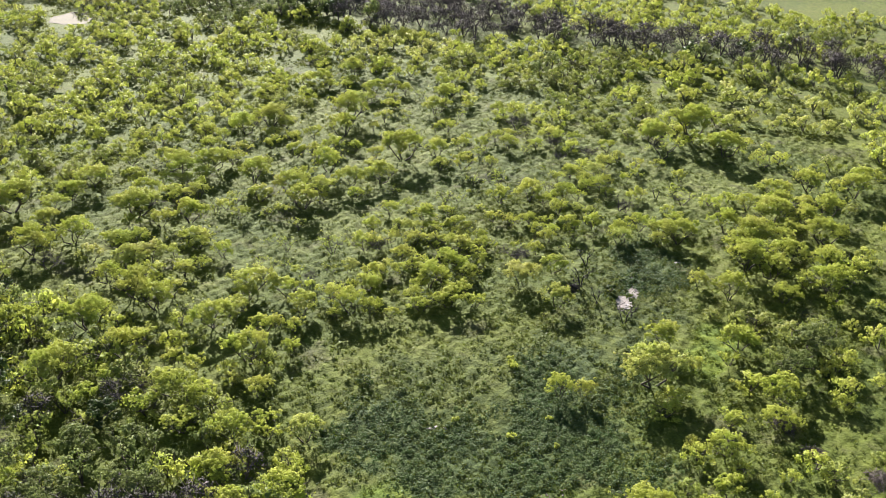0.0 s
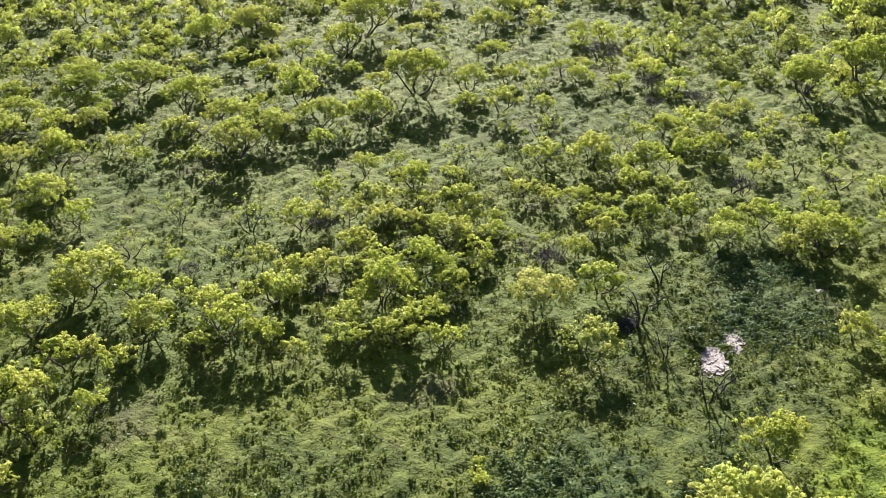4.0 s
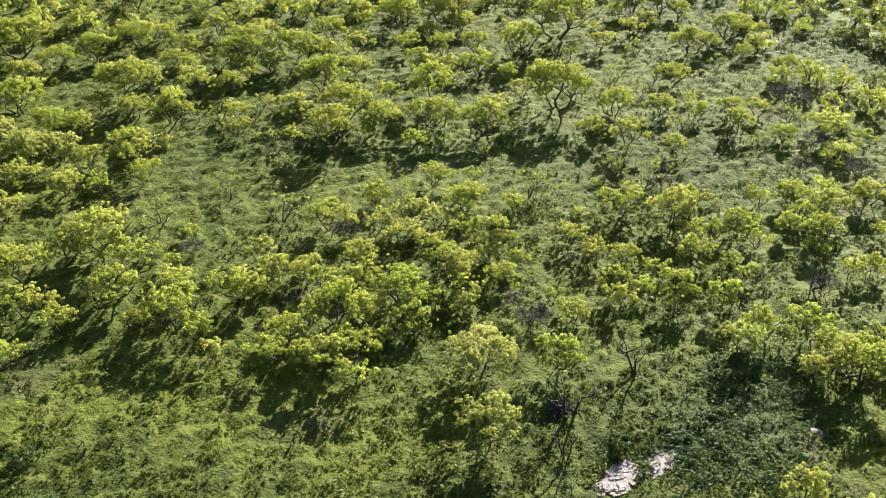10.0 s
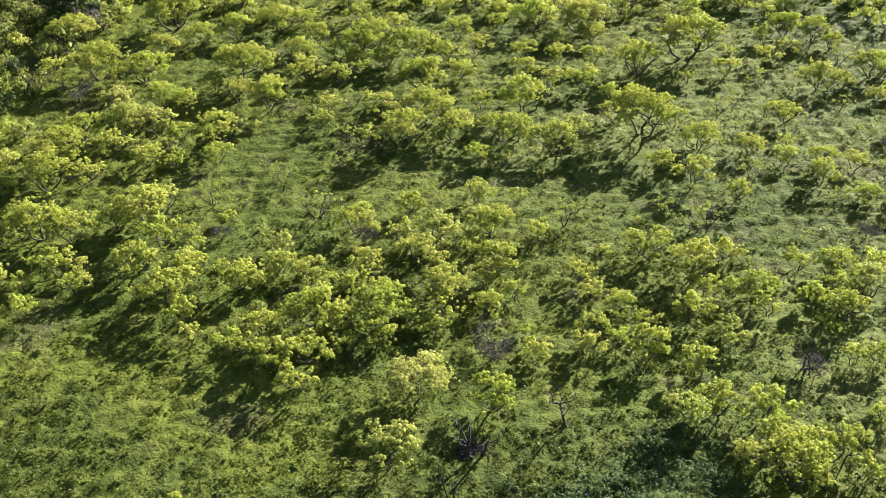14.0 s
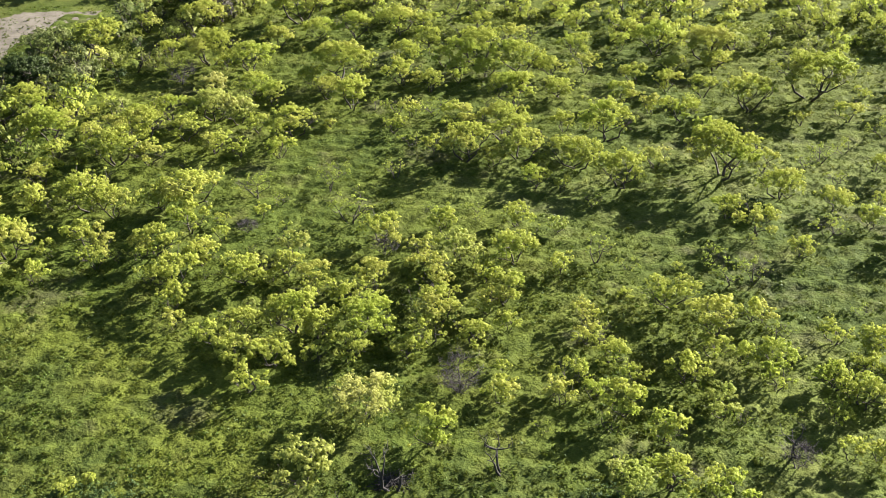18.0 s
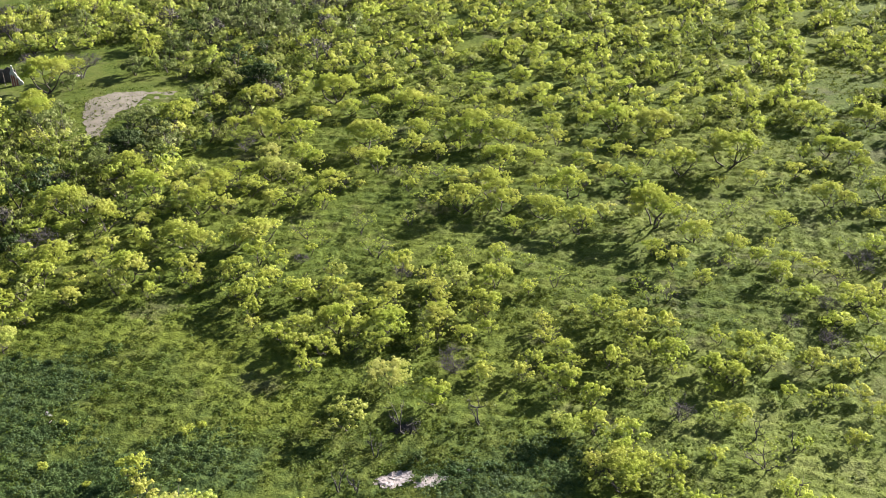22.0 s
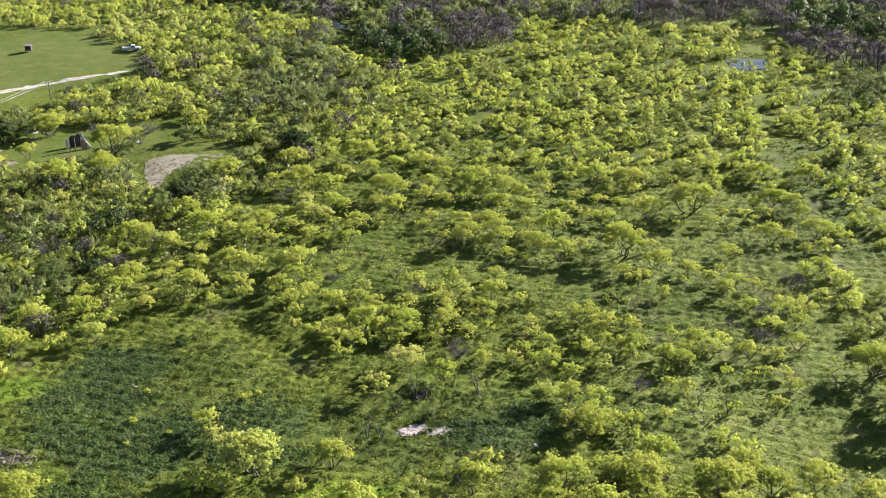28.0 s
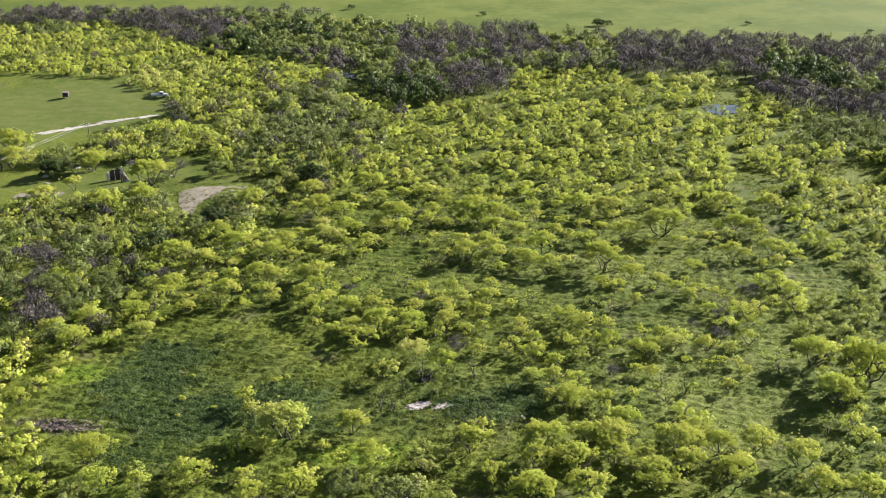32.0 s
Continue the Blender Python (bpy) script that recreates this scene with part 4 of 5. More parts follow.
# ---- grass and weeds ----
SCREE_WEST = [(-3.9, 0.0), (-3.2, 0.8), (-1.6, 1.8), (-0.4, 2.0), (0.0, 0.6), (-0.9, -0.2), (-2.2, -1.0), (-3.6, -0.9)]
SCREE_EAST = [(0.3, -0.1), (1.2, 0.7), (2.2, 1.4), (3.5, 1.4), (3.9, 0.9), (2.9, 0.2), (1.8, -0.4), (0.7, -0.7)]


def on_scree(p):
    return inside(p, SCREE_WEST) | inside(p, SCREE_EAST)


def blades_of(p, long, mat, name, label, seed, category="grass"):
    """Bent grass blades and leaves lying over one another, each a sliver of its own, in low cushions."""
    r = np.random.default_rng(seed)
    n = len(p)
    lump = patchy(p, 0.22, seed) * patchy(p, 0.6, seed + 1)
    az = r.uniform(0, 6.28, n)
    s = long * r.uniform(0.6, 1.3, n)
    rise = r.uniform(0.1, 0.5, n)
    out = np.stack([np.cos(az) * np.sqrt(1 - rise**2), np.sin(az) * np.sqrt(1 - rise**2), rise], 1) * s[:, None]
    side = np.stack([-np.sin(az), np.cos(az), r.normal(size=n) * 0.4], 1) * (s * r.uniform(0.11, 0.26, n))[:, None]
    c = np.column_stack([p, height(p[:, 0], p[:, 1]) + tussocks(p[:, 0], p[:, 1]) - 0.02 + lump * long * 0.5])
    v = np.stack([c - side, c + side, c + out], 1)
    return tagged(new(name, mesh_of(name, v.reshape(-1, 3), np.arange(n * 3).reshape(-1, 3), [mat])), label, category, kind="stuff")


g = np.concatenate([r2.uniform((-85, -48), (95, 112), (190000, 2)), r2.uniform((-110, -60), (110, 180), (60000, 2))])
g = g[(patchy(g, 0.9, 9) > r2.uniform(-0.1, 0.45, len(g))) & ~on_scree(g)]
blades_of(g, 0.24, TUFT_MAT, "grass", "tufted green and straw-coloured spring grass", 32)

FORB_BEDS = ((-35.9, -3.6, 9, 6), (-47.9, 12.1, 8, 6), (-25.6, 2.9, 6, 4), (6.9, 1.5, 7, 4), (14.2, 5.1, 6, 4), (8.2, -2.7, 7, 3), (-21.5, -8.0, 8, 3), (-51.9, 16.8, 4, 3), (-38.2, -10.6, 9, 6), (-47.4, -6.3, 7, 4), (-41.9, -18.8, 6, 4), (-45.0, 4.7, 6, 4), (-53.4, 3.4, 5, 5))
f = r2.uniform((-66, -32), (24, 34), (64000, 2))
bed = np.full(len(f), -0.75)
for x, y, a, b in FORB_BEDS:
    bed = np.maximum(bed, 1.0 - np.hypot((f[:, 0] - x) / a, (f[:, 1] - y) / b))
f = f[0.9 * bed + 0.5 * patchy(f, 1.2, 10) + 0.35 * patchy(f, 0.4, 11) > r2.uniform(0.25, 1.05, len(f))]
f = f[~on_scree(f) | (r2.random(len(f)) < 0.3)]
v, q = leaves(np.column_stack([f, height(f[:, 0], f[:, 1]) + tussocks(f[:, 0], f[:, 1]) + 0.1]), r2.uniform(0.14, 0.32, len(f)), 11, 0.105, r2, 0.35, 3, 0.7, 0.8)
tagged(new("forbs", mesh_of("forbs", v, q, [FORB])), "dense blue-green broadleaf weeds in the meadow", "weeds", kind="stuff")

# low cushions of mixed herbs all over the near sward
h = np.concatenate([r2.uniform((-80, -46), (80, 108), (46000, 2)), r2.uniform((-62, -34), (30, 40), (26000, 2))])
h = h[(0.6 * patchy(h, 0.8, 14) + 0.4 * patchy(h, 3.0, 15) > r2.uniform(0.15, 0.95, len(h))) & ~on_scree(h)]
size = 0.16 + 0.42 * r2.random(len(h)) ** 2.0
green = r2.random(len(h)) < np.where(inside(h, MEADOW), 0.32, 0.22)
for name, pick, mat, words in (("herb_cushions", ~green, TUFT_MAT, "low cushions of mixed green and straw herbs"), ("weed_cushions", green, WEED, "fresh green low weed cushions in the grass")):
    c = h[pick]
    v, q = leaves(np.column_stack([c, height(c[:, 0], c[:, 1]) + tussocks(c[:, 0], c[:, 1]) + 0.04]), size[pick], 11, 0.12, r2, 0.3, 3, 0.6, 0.6)
    tagged(new(name, mesh_of(name, v, q, [mat])), words, "weeds", kind="stuff")

# coarser tussocks over the open ground between the far trees
h = np.concatenate([r2.uniform((-120, 95), (125, 235), (60000, 2)), r2.uniform((80, -10), (122, 98), (9000, 2))])
h = h[(patchy(h, 1.6, 16) > r2.uniform(0.1, 0.9, len(h))) & ~inside(h, PASTURE) & ~inside(h, YARD) & ~inside(h, CLEARING_EDGE) & ~inside(h, RIVER_WOOD) & (np.hypot(h[:, 0] - 66, h[:, 1] - 190) > 8)]
v, q = leaves(np.column_stack([h, height(h[:, 0], h[:, 1]) + 0.05]), r2.uniform(0.3, 0.75, len(h)), 6, 0.26, r2, 0.3, 3, 0.55, 0.5)
tagged(new("far_tussocks", mesh_of("far_tussocks", v, q, [TUFT_MAT])), "rough tussocks of mixed spring grass between trees", "grass", kind="stuff")


# ---- rock, earth and water ----
LIMESTONE = rough("pale_limestone", (0.25, 0.205, 0.198), (0.42, 0.36, 0.35), 2.2, 0.85, 0.8, 0.08)
SCREE_SOIL = rough("pinkish_scree", (0.20, 0.165, 0.145), (0.36, 0.31, 0.29), 1.6, 0.9, 0.9, 0.12)
EARTH = rough("bare_earth", (0.125, 0.104, 0.076), (0.195, 0.168, 0.128), 0.5, 0.95, 0.4, 0.05)
CALICHE = rough("white_track_gravel", (0.2, 0.185, 0.16), (0.36, 0.34, 0.31), 0.6, 0.95, 0.4, 0.05)
BRUSHWOOD = rough("dry_brushwood", (0.07, 0.05, 0.045), (0.17, 0.135, 0.12), 4)
WHITEWASH = rough("stained_whitewash", (0.42, 0.39, 0.37), (0.68, 0.65, 0.63), 3, 0.8, 0.3, 0.02)
RUST = rough("red_brown_rust", (0.24, 0.06, 0.05), (0.36, 0.13, 0.11), 3, 0.8, 0.4, 0.02)
# boards of the blind; on the shed's back wall, painted inner shade
DARK_BOARDS_AND_SHADE = rough("dark_weathered_boards_and_shade", (0.025, 0.023, 0.025), (0.06, 0.055, 0.055), 4)
GALV = rough("grey_metal", (0.30, 0.30, 0.31), (0.45, 0.45, 0.46), 6, 0.45, 0.1, 0.01)
BOARD = rough("grey_barn_wood", (0.09, 0.075, 0.065), (0.17, 0.145, 0.125), 5)


b = r2.normal(size=(1500, 2)) * (3.0, 1.0) + (-57.6, -11.8)
blades_of(b, 0.5, BRUSHWOOD, "dead_weeds", "flattened brown dead weeds at the meadow's edge", 35, "weeds")


def plain(name, colour, roughness, metal=0.0):
    k = Nodes(name)
    p = k.position()
    c = k.mix(k.ramp(k.noise(p, 3.0, 4), 0.35, 0.7), colour, tuple(0.82 * v for v in colour))
    k.plug(c, k.bsdf.inputs["Base Color"])
    k.bsdf.inputs["Roughness"].default_value = roughness
    k.bsdf.inputs["Metallic"].default_value = metal
    return k.mat


PAINT = plain("white_car_paint", (0.5, 0.5, 0.5), 0.35)
RUBBER = plain("tyre_rubber", (0.02, 0.02, 0.02), 0.8)
GLASS = plain("dark_window_glass", (0.015, 0.018, 0.02), 0.08)
WATER = plain("pond_water", (0.03, 0.035, 0.03), 0.04)


def slab(wide, deep, thick, seed, corners=9):
    """A flat broken stone with an uneven outline, worn edges and a lumpy top."""
    r = np.random.default_rng(seed)
    bm = bmesh.new()
    rings = []
    for z, grow in ((-0.1, 1.0), (thick * 0.6, 1.0), (thick, 0.86)):
        ring = []
        r3 = np.random.default_rng(seed + 5)
        for k in range(corners):
            a = 6.283 * k / corners + r3.uniform(-0.2, 0.2)
            q = r3.uniform(0.55, 1.15) * grow
            ring.append(bm.verts.new((math.cos(a) * wide / 2 * q, math.sin(a) * deep / 2 * q, z + (r.uniform(-0.2, 0.2) * thick if z > 0 else 0))))
        rings.append(ring)
    for lower, upper in zip(rings, rings[1:]):
        for k in range(corners):
            bm.faces.new((lower[k], lower[(k + 1) % corners], upper[(k + 1) % corners], upper[k]))
    top = bm.verts.new((0, 0, thick * r.uniform(0.95, 1.15)))
    for k in range(corners):
        bm.faces.new((rings[-1][k], rings[-1][(k + 1) % corners], top))
    return bm


def place(ob, x, y, z=0.0, turn=0.0, tilt=(0, 0)):
    ob.matrix_basis = pose(x, y, float(height(x, y)) + z, *tilt, turn)
    return ob


def outcrop(x, y, turn, lobes, seed):
    """Bare limestone showing through the sward: broken slabs side by side."""
    r = np.random.default_rng(seed)
    root = tagged(new("rock_outcrop"), "pale pinkish-white limestone outcrop bare among weeds", "rock")
    for cx, cy, wide, deep, number in lobes:
        for k in range(2 * number):
            a, q = r.uniform(0, 6.28), math.sqrt(r.random())
            size = r.uniform(0.2, 0.6) + 0.4 * r.random() ** 4
            ob = part("slab", from_bm("slab", slab(size, size * r.uniform(0.55, 0.95), r.uniform(0.02, 0.08), int(r.integers(1, 9999))), LIMESTONE), root)
            ob.matrix_basis = pose(cx + math.cos(a) * q * wide / 2, cy + math.sin(a) * q * deep / 2, 0.0, r.uniform(-7, 7), r.uniform(-7, 7), r.uniform(0, 360))
    place(root, x, y, 0, turn)
    return root


for outline, seed in ((SCREE_WEST, 8), (SCREE_EAST, 9)):
    scree = blot("limestone_scree", outline, SCREE_SOIL, 0.04, 5, 0.24, seed)
    tagged(scree, "pale limestone scree bare among green weeds", "scree", kind="structure")
outcrop(0, 1.2, 0, ((-1.7, -0.4, 2.0, 1.0, 14), (-2.8, -1.5, 1.3, 0.8, 9), (-0.6, 0.2, 0.6, 0.8, 5), (2.4, -0.4, 1.8, 0.7, 12), (1.1, -1.3, 0.9, 0.5, 6), (3.5, -0.1, 0.6, 0.4, 4), (-3.4, -1.0, 0.8, 0.5, 4)), 61)
for n, (x, y, wide) in enumerate(((5.3, 3.2, 0.9), (6.0, 2.5, 1.0), (5.2, 0.4, 0.5), (15.0, -1.7, 1.4), (-44.2, 7.9, 1.8), (-64.2, -16.0, 2.8), (-53.2, 18.0, 0.6), (-43.4, 6.6, 0.8), (-19.3, 13.7, 0.5), (-18.2, 14.2, 0.4), (-20.1, 13.4, 0.3), (-83.0, 112.3, 2.2), (-109.7, 116.0, 2.4), (-107.8, 116.7, 1.6), (-112.2, 103.0, 2.0), (-99.2, 111.8, 1.5))):
    ob = new("flat_stone", from_bm("flat_stone", slab(wide, wide * 0.55, 0.16, 70 + n), LIMESTONE))
    place(tagged(ob, "pale flat limestone slab lying in the grass", "stone", "scattered stones"), x, y, 0, 37 * n % 180, (0, 3))

clearing = blot("bare_clearing", [(-75.6, 96.5), (-75.4, 101.0), (-72.3, 104.2), (-66.5, 105.3), (-60.5, 105.8), (-61.5, 101.5), (-65.6, 98.0), (-68.2, 95.0), (-68.2, 89.0), (-67.4, 83.4), (-70.0, 83.6), (-73.0, 90.0)], EARTH, 0.05, 6, 0.3, 3)
tagged(clearing, "sandy bare-earth clearing with gravel wash", "clearing", kind="structure")
strip = blot("bare_clearing", [(-116, 94.8), (-110, 95.9), (-105, 97.0), (-103.6, 95.0), (-108.2, 93.1), (-116, 91.2)], EARTH, 0.05, 6, 0.45, 12)
tagged(strip, "worn strip of bare brown earth in the yard", "clearing", kind="structure")
track = blot("dirt_track", [(-137.6, 146.5), (-130.7, 152.9), (-125.8, 157.6), (-119.1, 163.4), (-113.4, 167.4), (-108.0, 171.1), (-106.8, 169.9), (-113.7, 164.3), (-120.3, 159.0), (-126.0, 153.9), (-134.8, 146.3)], CALICHE, 0.05, 6, 0.5, 4)
tagged(track, "white caliche farm track along the pasture", "track", kind="structure")
for outline, seed, words in (([(60.3, 193.9), (63.8, 197.3), (71.5, 197.4), (73.9, 193.1), (70.4, 187.4), (64.6, 185.0), (60.8, 188.4)], 5, "small silvery stock pond among mesquites"), ([(-63.7, 229.3), (-60.6, 231.8), (-54.9, 227.0), (-51.1, 222.2), (-54.1, 220.6), (-59.9, 224.5)], 6, "narrow pool of creek water under dark trees")):
    pond = blot("pond", outline, WATER, 0.06, 5, 0.25, seed)
    for p in pond.data.vertices:
        p.co.z = 0.22
    tagged(pond, words, "pond", kind="structure")

# ---- bushes and dead wood ----
def bush(name, x, y, wide, tall, mat, label, seed, count=26):
    """A low round bush: short stems from the root and leaves in clumps."""
    r = np.random.default_rng(seed)
    root = tagged(new(name), label, "bush")
    az, q = r.uniform(0, 6.28, 12), np.sqrt(r.random(12))
    tips = np.stack([np.cos(az) * q * wide * 0.4, np.sin(az) * q * wide * 0.4, tall * r.uniform(0.45, 0.85, 12)], 1)
    part("stem", mesh_of("stem", *gather([tube([[0, 0, -0.05], t * [0.4, 0.4, 0.5], t], [0.03, 0.02, 0.01], 3) for t in tips]), [BARK]), root)
    part("foliage", mesh_of("foliage", *leaves(tips, r.uniform(0.2, 0.34, 12) * wide * 0.62, count, 0.12, r), [mat]), root)
    return place(root, x, y)


YELLOW_BUSH = "bright yellow-green low bush in the weedy meadow"
for n, (x, y, wide, tall) in enumerate(((-26.8, 6.1, 2.1, 1.0), (-25.3, 7.0, 1.3, 0.8), (-41.6, 6.1, 1.2, 0.8), (-40.8, -1.4, 1.5, 0.8), (-44.7, 33.7, 1.6, 1.1), (-39.7, -7.0, 1.0, 0.7), (-34.9, -3.6, 1.0, 0.7))):
    bush("yellow_bush", x, y, wide, tall, LEAVES["y"], YELLOW_BUSH, 80 + n)
for n, (x, y, wide, tall) in enumerate(((-40.9, 20.3, 3.0, 1.0), (0.1, 3.4, 1.6, 1.3), (30.4, 52.4, 3.2, 1.3), (-48.1, 17.3, 1.2, 0.7), (-52.5, 18.4, 1.2, 0.7))):
    bush("dark_bush", x, y, wide, tall, LEAVES["d"], "dense dark green low bush in the grass", 90 + n, 34)


def dead_tree(x, y, wide, tall, seed, lean=(0, 0), heap=False):
    r = np.random.default_rng(seed)
    limbs, tips = skeleton_of(r, wide, tall, 2, 0.6, 6, 2.0)
    root = tagged(new("dead_tree"), "blackened leafless dead mesquite with forked limbs" + (" over a brush tangle" if heap else ""), "tree", "dead trees")
    part("trunk", mesh_of("dead_trunk", *gather(limbs[:2]), [CHAR], smooth=True), root)
    part("crown", mesh_of("dead_crown", *gather(limbs[2:]), [CHAR], smooth=True), root)
    place(root, x, y, 0, r.uniform(0, 360), lean)
    return root


for n, (x, y, wide, tall, lean) in enumerate(((-1.6, 7.7, 4.0, 4.4, (0, 8)), (6.3, 10.4, 3.4, 4.6, (14, 10)), (41.1, 9.3, 2.4, 3.0, (10, 0)), (37.1, 10.7, 2.0, 2.8, (0, 14)), (-7.6, -2.0, 2.6, 3.6, (0, 0)), (-5.7, -1.9, 2.4, 3.2, (6, 0)), (28.9, 14.4, 3.0, 3.2, (0, 10)), (-4.8, 3.6, 2.0, 3.6, (4, 0)))):
    dead_tree(x, y, wide, tall, 120 + n, lean, n == 0)


def brush_pile(x, y, long, wide, tall, seed, turn, wood=BRUSHWOOD, label="heap of dry purplish-brown cut brushwood on the grass"):
    """Cut limbs thrown in a heap."""
    r = np.random.default_rng(seed)
    root = tagged(new("brush_pile"), label, "brush pile", "brush piles")
    for k in range(5):
        sticks = []
        for m in range(34):
            c = r.normal(size=3) * [long * 0.22, wide * 0.22, 0]
            c[2] = tall * max(0.05, 1 - 2 * abs(c[0]) / long - abs(c[1]) / wide) * r.random() + 0.05
            a = r.uniform(0, 6.28)
            d = np.array([math.cos(a), math.sin(a), r.normal() * 0.18]) * r.uniform(0.4, 1.1)
            d[2] = max(d[2], -c[2] + 0.02)
            sticks.append(tube([c - d * [1, 1, 0.3], c + r.normal(size=3) * 0.05, c + d], [0.035, 0.03, 0.012], 3))
        part("brush_layer", mesh_of("brush", *gather(sticks), [wood]), root)
    return place(root, x, y, 0, turn)


brush_pile(-20.6, -28.9, 4.2, 2.2, 1.0, 131, 60)
brush_pile(-24.6, -33.9, 3.6, 2.0, 0.8, 132, 70)
brush_pile(-26.0, -41.6, 5.5, 3.0, 1.2, 133, 20)
brush_pile(-1.9, 8.6, 2.6, 2.0, 0.5, 134, 10, CHAR, "heap of blackened fallen limbs under a dead tree")

# ---- the yard by the ruin ----
def box(x0, x1, y0, y1, z0, z1, bevel=0.02):
    bm = bmesh.new()
    bmesh.ops.create_cube(bm, size=1.0, matrix=Matrix.Translation(((x0 + x1) / 2, (y0 + y1) / 2, (z0 + z1) / 2)) @ Matrix.Diagonal((x1 - x0, y1 - y0, z1 - z0, 1)))
    if bevel:
        bmesh.ops.bevel(bm, geom=bm.edges[:], offset=bevel, segments=1, affect="EDGES")
    return bm


def broken_wall(long, thick, tops, mat_name, mat):
    """A wall whose top edge is broken down in steps."""
    bm = bmesh.new()
    n = len(tops)
    cols = []
    for k, top in enumerate(tops):
        x = -long / 2 + long * k / (n - 1)
        cols.append([bm.verts.new((x, y, z)) for y, z in ((-thick / 2, -0.1), (thick / 2, -0.1), (thick / 2, top), (-thick / 2, top))])
    for a, b in zip(cols, cols[1:]):
        for k in range(4):
            bm.faces.new((a[k], a[(k + 1) % 4], b[(k + 1) % 4], b[k]))
    bm.faces.new(cols[0])
    bm.faces.new(cols[-1][::-1])
    bmesh.ops.recalc_face_normals(bm, faces=bm.faces[:])
    return from_bm(mat_name, bm, mat)


ruin = tagged(new("ruined_shed"), "roofless ruined shed with white and rust-red wall fragments", "ruin")
p = part("white_wall", broken_wall(0.75, 0.3, (1.9, 2.4, 2.3, 2.7, 2.6, 2.0), "white_wall", WHITEWASH), ruin, "stained white wall stub")
p.matrix_basis = pose(-2.4, -0.5, 0, 0, 0, 17)
# the back wall's near-black tone paints the shaded inside of the shed
p = part("back_wall", broken_wall(3.6, 0.25, (2.2, 2.9, 2.7, 3.2, 2.6, 2.3), "back_wall", DARK_BOARDS_AND_SHADE), ruin, "back wall coloured dark as the shaded inside")
p.matrix_basis = pose(-0.5, 1.2, 0, 0, 0, 17)
p = part("gable_wall", broken_wall(2.2, 0.35, (2.7, 3.0, 4.2, 4.1, 2.7, 2.5, 1.7, 1.6, 0.9, 0.8, 0.4), "gable_wall", WHITEWASH), ruin, "white wall broken down to a slope")
p.matrix_basis = pose(1.9, -0.6, 0, 0, 0, 17)
for k, (dx, top) in enumerate(((-0.85, 2.4), (-0.45, 2.2), (0.0, 1.5))):
    p = part("rust_panel", from_bm("rust_panel", box(dx - 0.14, dx + 0.14, -0.24, -0.19, 0.05, top, 0.01), RUST), ruin, "rust-red painted strip")
    p.matrix_basis = pose(1.9, -0.6, 0, 0, 0, 17)
for x, y in ((-1.9, 0.9), (1.3, 1.1), (-0.5, -0.9), (0.9, -0.7)):
    p = part("post", mesh_of("post", *tube([[0, 0, -0.1], [0.02, 0, 1.6], [0, 0.03, 3.0]], [0.09, 0.08, 0.07], 6), [BOARD]), ruin)
    p.matrix_basis = pose(x, y, 0)
place(ruin, -95.1, 107.3, 0, 8)

stand = tagged(new("hunting_blind"), "small dark boxy hunting blind on short legs in pasture", "shed")
part("cabin", from_bm("cabin", box(-1.1, 1.1, -1.1, 1.1, 0.7, 2.6, 0.03), DARK_BOARDS_AND_SHADE), stand)
part("roof", from_bm("roof", box(-1.3, 1.3, -1.3, 1.3, 2.6, 2.72, 0.03), BOARD), stand, "flat grey board roof")
for x in (-0.95, 0.95):
    for y in (-0.95, 0.95):
        part("leg", from_bm("leg", box(x - 0.07, x + 0.07, y - 0.07, y + 0.07, -0.1, 0.7, 0.01), BOARD), stand)
part("window", from_bm("window", box(-0.5, 0.5, -1.13, -1.09, 1.6, 2.1, 0), GLASS), stand)
place(stand, -145.2, 188.2, 0, 12)
stand.matrix_basis = stand.matrix_basis @ Matrix.Diagonal((0.8, 0.8, 0.72, 1))


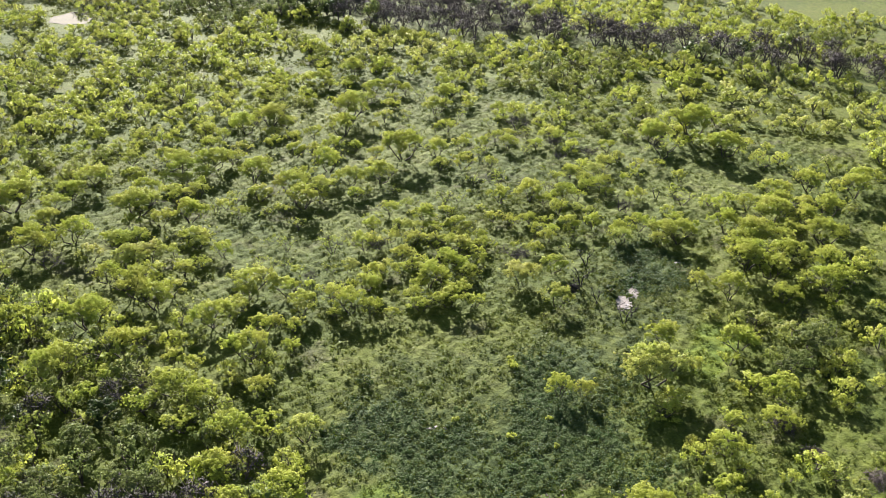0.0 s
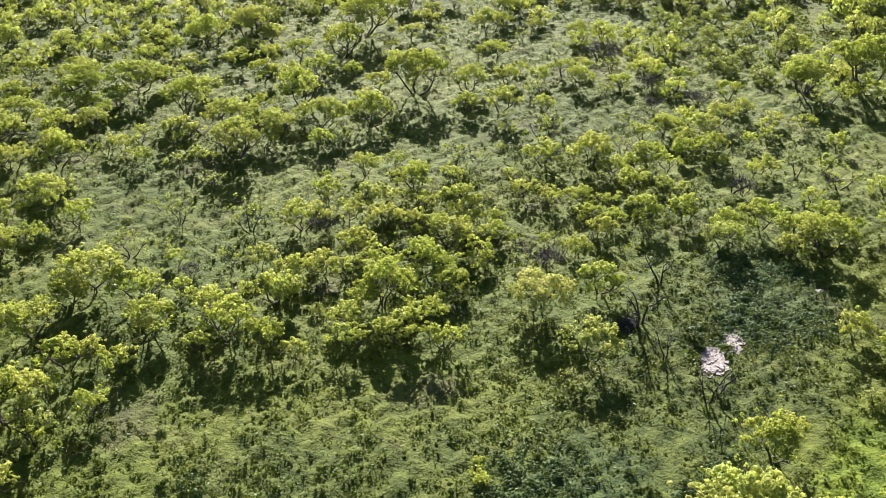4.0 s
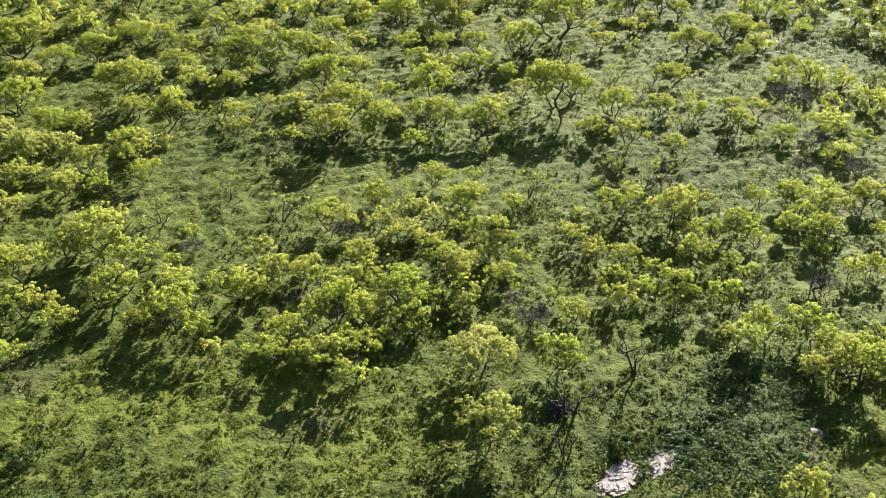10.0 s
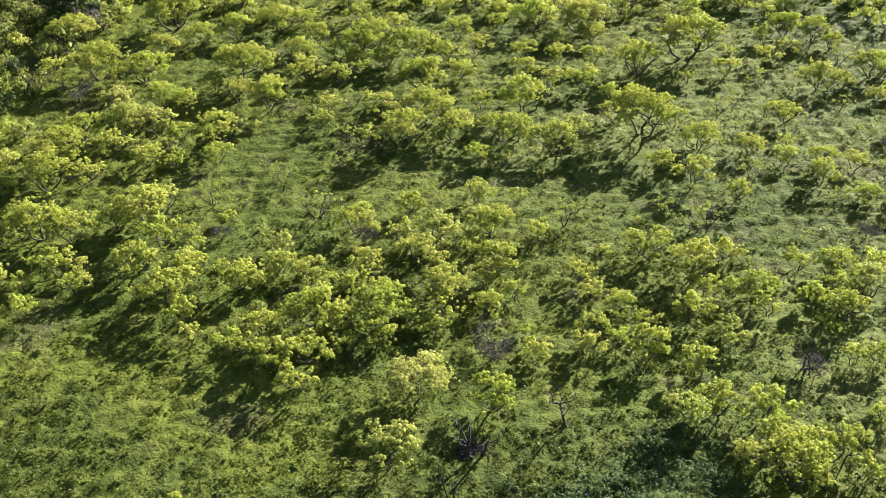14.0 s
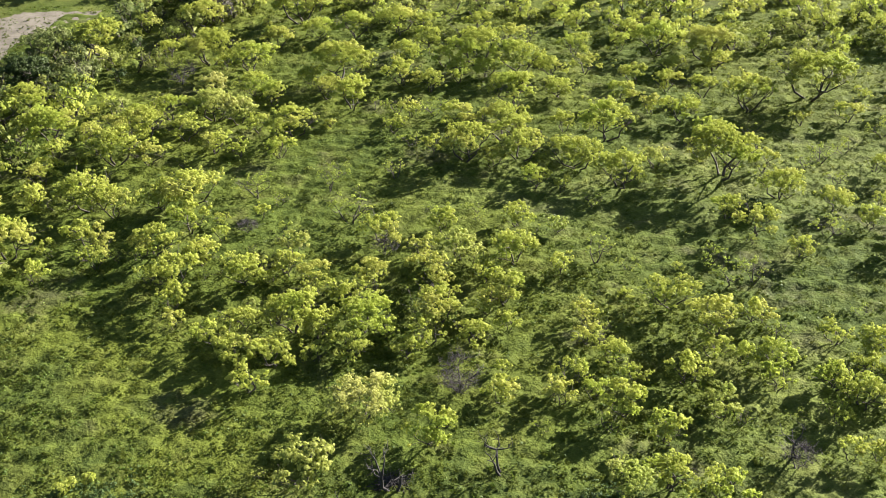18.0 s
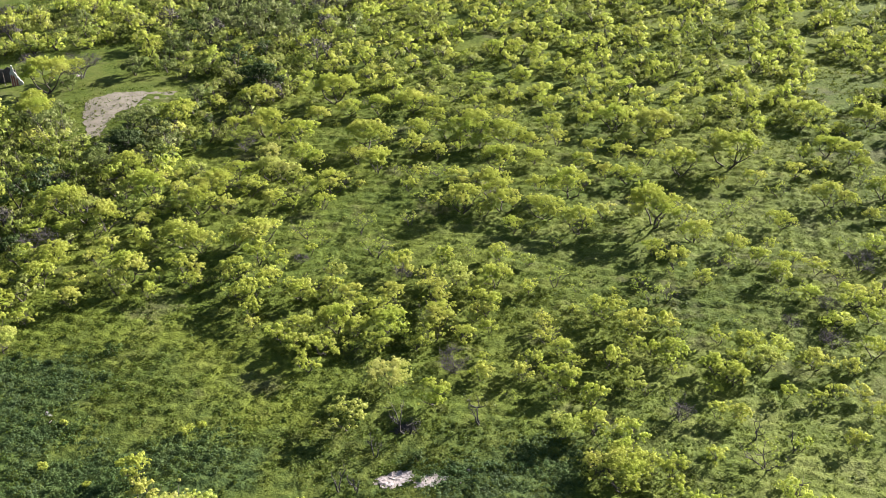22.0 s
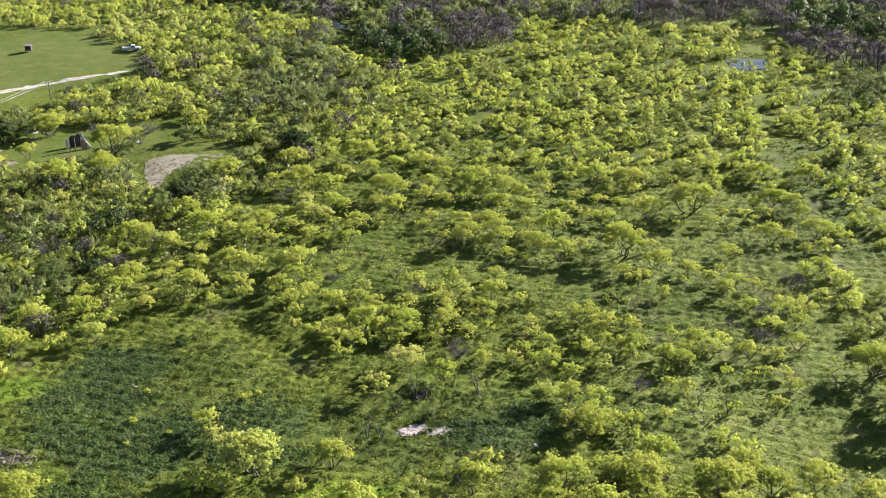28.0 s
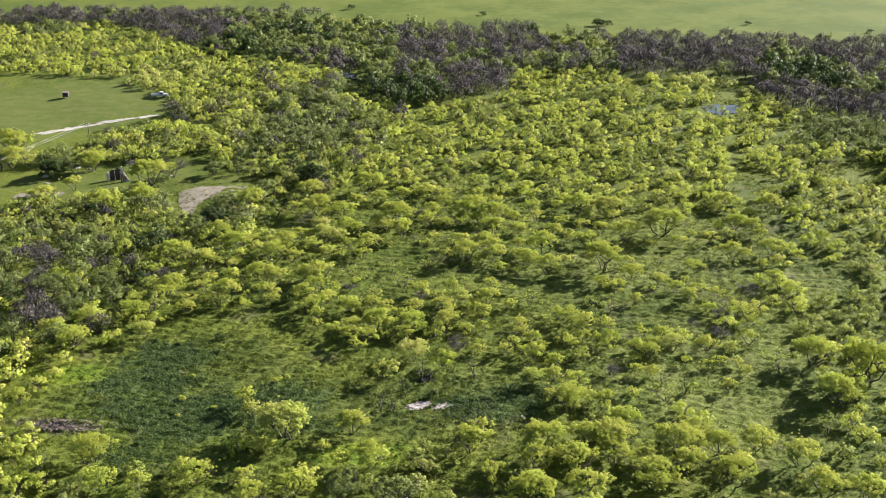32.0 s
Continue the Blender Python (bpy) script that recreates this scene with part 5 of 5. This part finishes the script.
def pickup(x, y, turn):
    root = tagged(new("pickup_truck"), "white pickup truck parked at the pasture's edge", "truck")
    bm = box(-2.6, 2.6, -0.92, 0.92, 0.5, 1.05, 0.1)
    part("body", from_bm("body", bm, PAINT), root)
    bm = box(-0.3, 1.25, -0.82, 0.82, 1.05, 1.8, 0.0)
    for v in bm.verts:
        if v.co.z > 1.5:
            v.co.x = 0.45 + (v.co.x - 0.45) * 0.72
            v.co.y *= 0.86
    bmesh.ops.bevel(bm, geom=bm.edges[:], offset=0.06, segments=2, affect="EDGES")
    part("cab", from_bm("cab", bm, PAINT), root)
    for side in (-1, 1):
        part("side_window", from_bm("side_window", box(0.05, 0.95, side * 0.8 - 0.02, side * 0.8 + 0.02, 1.2, 1.6, 0), GLASS), root)
        part("bed_side", from_bm("bed_side", box(-2.58, -0.35, side * 0.86 - 0.05, side * 0.86 + 0.05, 1.05, 1.3, 0.02), PAINT), root)
        for fx in (-1.6, 1.65):
            bm = bmesh.new()
            bmesh.ops.create_cone(bm, cap_ends=True, segments=16, radius1=0.38, radius2=0.38, depth=0.24, matrix=Matrix.Translation((fx, side * 0.84, 0.38)) @ Euler((radians(90), 0, 0)).to_matrix().to_4x4())
            wheel = part("wheel", from_bm("tyre", bm, RUBBER), root)
            bm = bmesh.new()
            bmesh.ops.create_cone(bm, cap_ends=True, segments=12, radius1=0.22, radius2=0.2, depth=0.04, matrix=Matrix.Translation((fx, side * 0.975, 0.38)) @ Euler((radians(90), 0, 0)).to_matrix().to_4x4())
            part("rim", from_bm("rim", bm, GALV), wheel)
        part("headlight", from_bm("headlight", box(2.58, 2.64, side * 0.72 - 0.13, side * 0.72 + 0.13, 0.78, 0.94, 0.01), GLASS), root)
    part("tailgate", from_bm("tailgate", box(-2.62, -2.56, -0.8, 0.8, 0.72, 1.3, 0.02), PAINT), root)
    part("bumper", from_bm("bumper", box(2.56, 2.72, -0.9, 0.9, 0.45, 0.62, 0.03), GALV), root, "grey metal bumper")
    part("windscreen", from_bm("windscreen", box(1.12, 1.2, -0.66, 0.66, 1.15, 1.6, 0), GLASS), root)
    return place(root, x, y, 0, turn)


pickup(-114.4, 191.6, 15)
tank = tagged(new("water_trough"), "white round-ended water trough lying in the yard", "trough")
bm = bmesh.new()
bmesh.ops.create_cone(bm, cap_ends=True, segments=20, radius1=0.9, radius2=0.95, depth=0.7, matrix=Matrix.Translation((0, 0, 0.35)))
part("tub", from_bm("tub", bm, PAINT), tank)
bm = bmesh.new()
bmesh.ops.create_cone(bm, cap_ends=True, segments=20, radius1=1.0, radius2=1.0, depth=0.06, matrix=Matrix.Translation((0, 0, 0.72)))
part("rim", from_bm("rim", bm, GALV), tank)
place(tank, -115.2, 108.1, 0, 0)
for x, y in ((-114.0, 88.1), (-112.8, 88.3)):
    post = tagged(new("gate_post"), "dark wooden gate post standing in grass", "post", "gate posts")
    part("shaft", mesh_of("shaft", *tube([[0, 0, -0.2], [0, 0, 1.0], [0.02, 0, 1.9]], [0.12, 0.11, 0.1], 7), [BOARD]), post)
    part("cap", from_bm("cap", box(-0.12, 0.14, -0.12, 0.12, 1.9, 1.96, 0.02), BOARD), post)
    place(post, x, y)


def pole(x, y, tall, turn):
    root = tagged(new("utility_pole"), "slim wooden utility pole carrying two wires", "pole", "utility poles")
    part("shaft", mesh_of("shaft", *tube([[0, 0, -0.3], [0, 0, tall * 0.5], [0, 0, tall]], [0.15, 0.13, 0.1], 8), [BOARD]), root)
    part("crossarm", from_bm("crossarm", box(-1.0, 1.0, -0.06, 0.06, tall - 0.5, tall - 0.36, 0.01), BOARD), root)
    for s in (-0.9, 0.9):
        bm = bmesh.new()
        bmesh.ops.create_cone(bm, cap_ends=True, segments=8, radius1=0.05, radius2=0.035, depth=0.18, matrix=Matrix.Translation((s, 0, tall - 0.27)))
        part("insulator", from_bm("insulator", bm, GALV), root)
    return place(root, x, y, 0, turn)


ends = ((-117.7, 142.4, 5.2), (-136.0, 77.3, 5.2))
for x, y, tall in ends:
    pole(x, y, tall, 25)
for s in (-0.9, 0.9):
    (xa, ya, za), (xb, yb, zb) = ends
    c, q = math.cos(radians(25)) * s, math.sin(radians(25)) * s
    line = [(xa + (xb - xa) * f + c, ya + (yb - ya) * f + q, za - 0.18 - 1.6 * 4 * f * (1 - f) * 0.4) for f in np.linspace(0, 1, 15)]
    tagged(new("power_line", mesh_of("power_line", *tube(line, [0.035] * 15, 4), [GALV])), "thin pale overhead wire sagging between poles", "wire", "overhead wires")

sheet = tagged(new("metal_sheet"), "crumpled white metal sheet dumped among trees", "scrap")
part("sheet", from_bm("sheet", slab(2.6, 1.4, 0.5, 301, 7), PAINT), sheet)
part("rail", from_bm("rail", box(0.9, 2.6, -0.05, 0.05, 0.2, 0.3, 0.01), GALV), sheet)
place(sheet, -47.9, -30.4, 0, 20)

# ---- scrub on the far field ----
for n, (x, y, wide) in enumerate(((29.2, 326.9, 6.0), (33.5, 328.4, 4.0), (-21.5, 347.5, 3.5), (92.3, 334.9, 3.0), (-83.6, 359.0, 4.0), (139.1, 319.9, 3.0))):
    plant(x, y, wide, "d", 50 * n, 0.7)
for n, (x, y, wide, kind) in enumerate(YARD_SPOTS):
    plant(x, y, wide, kind, 71 * n, 1.0)
plant(-71.4, 113.5, 5.0, "g", 30, 1.05)
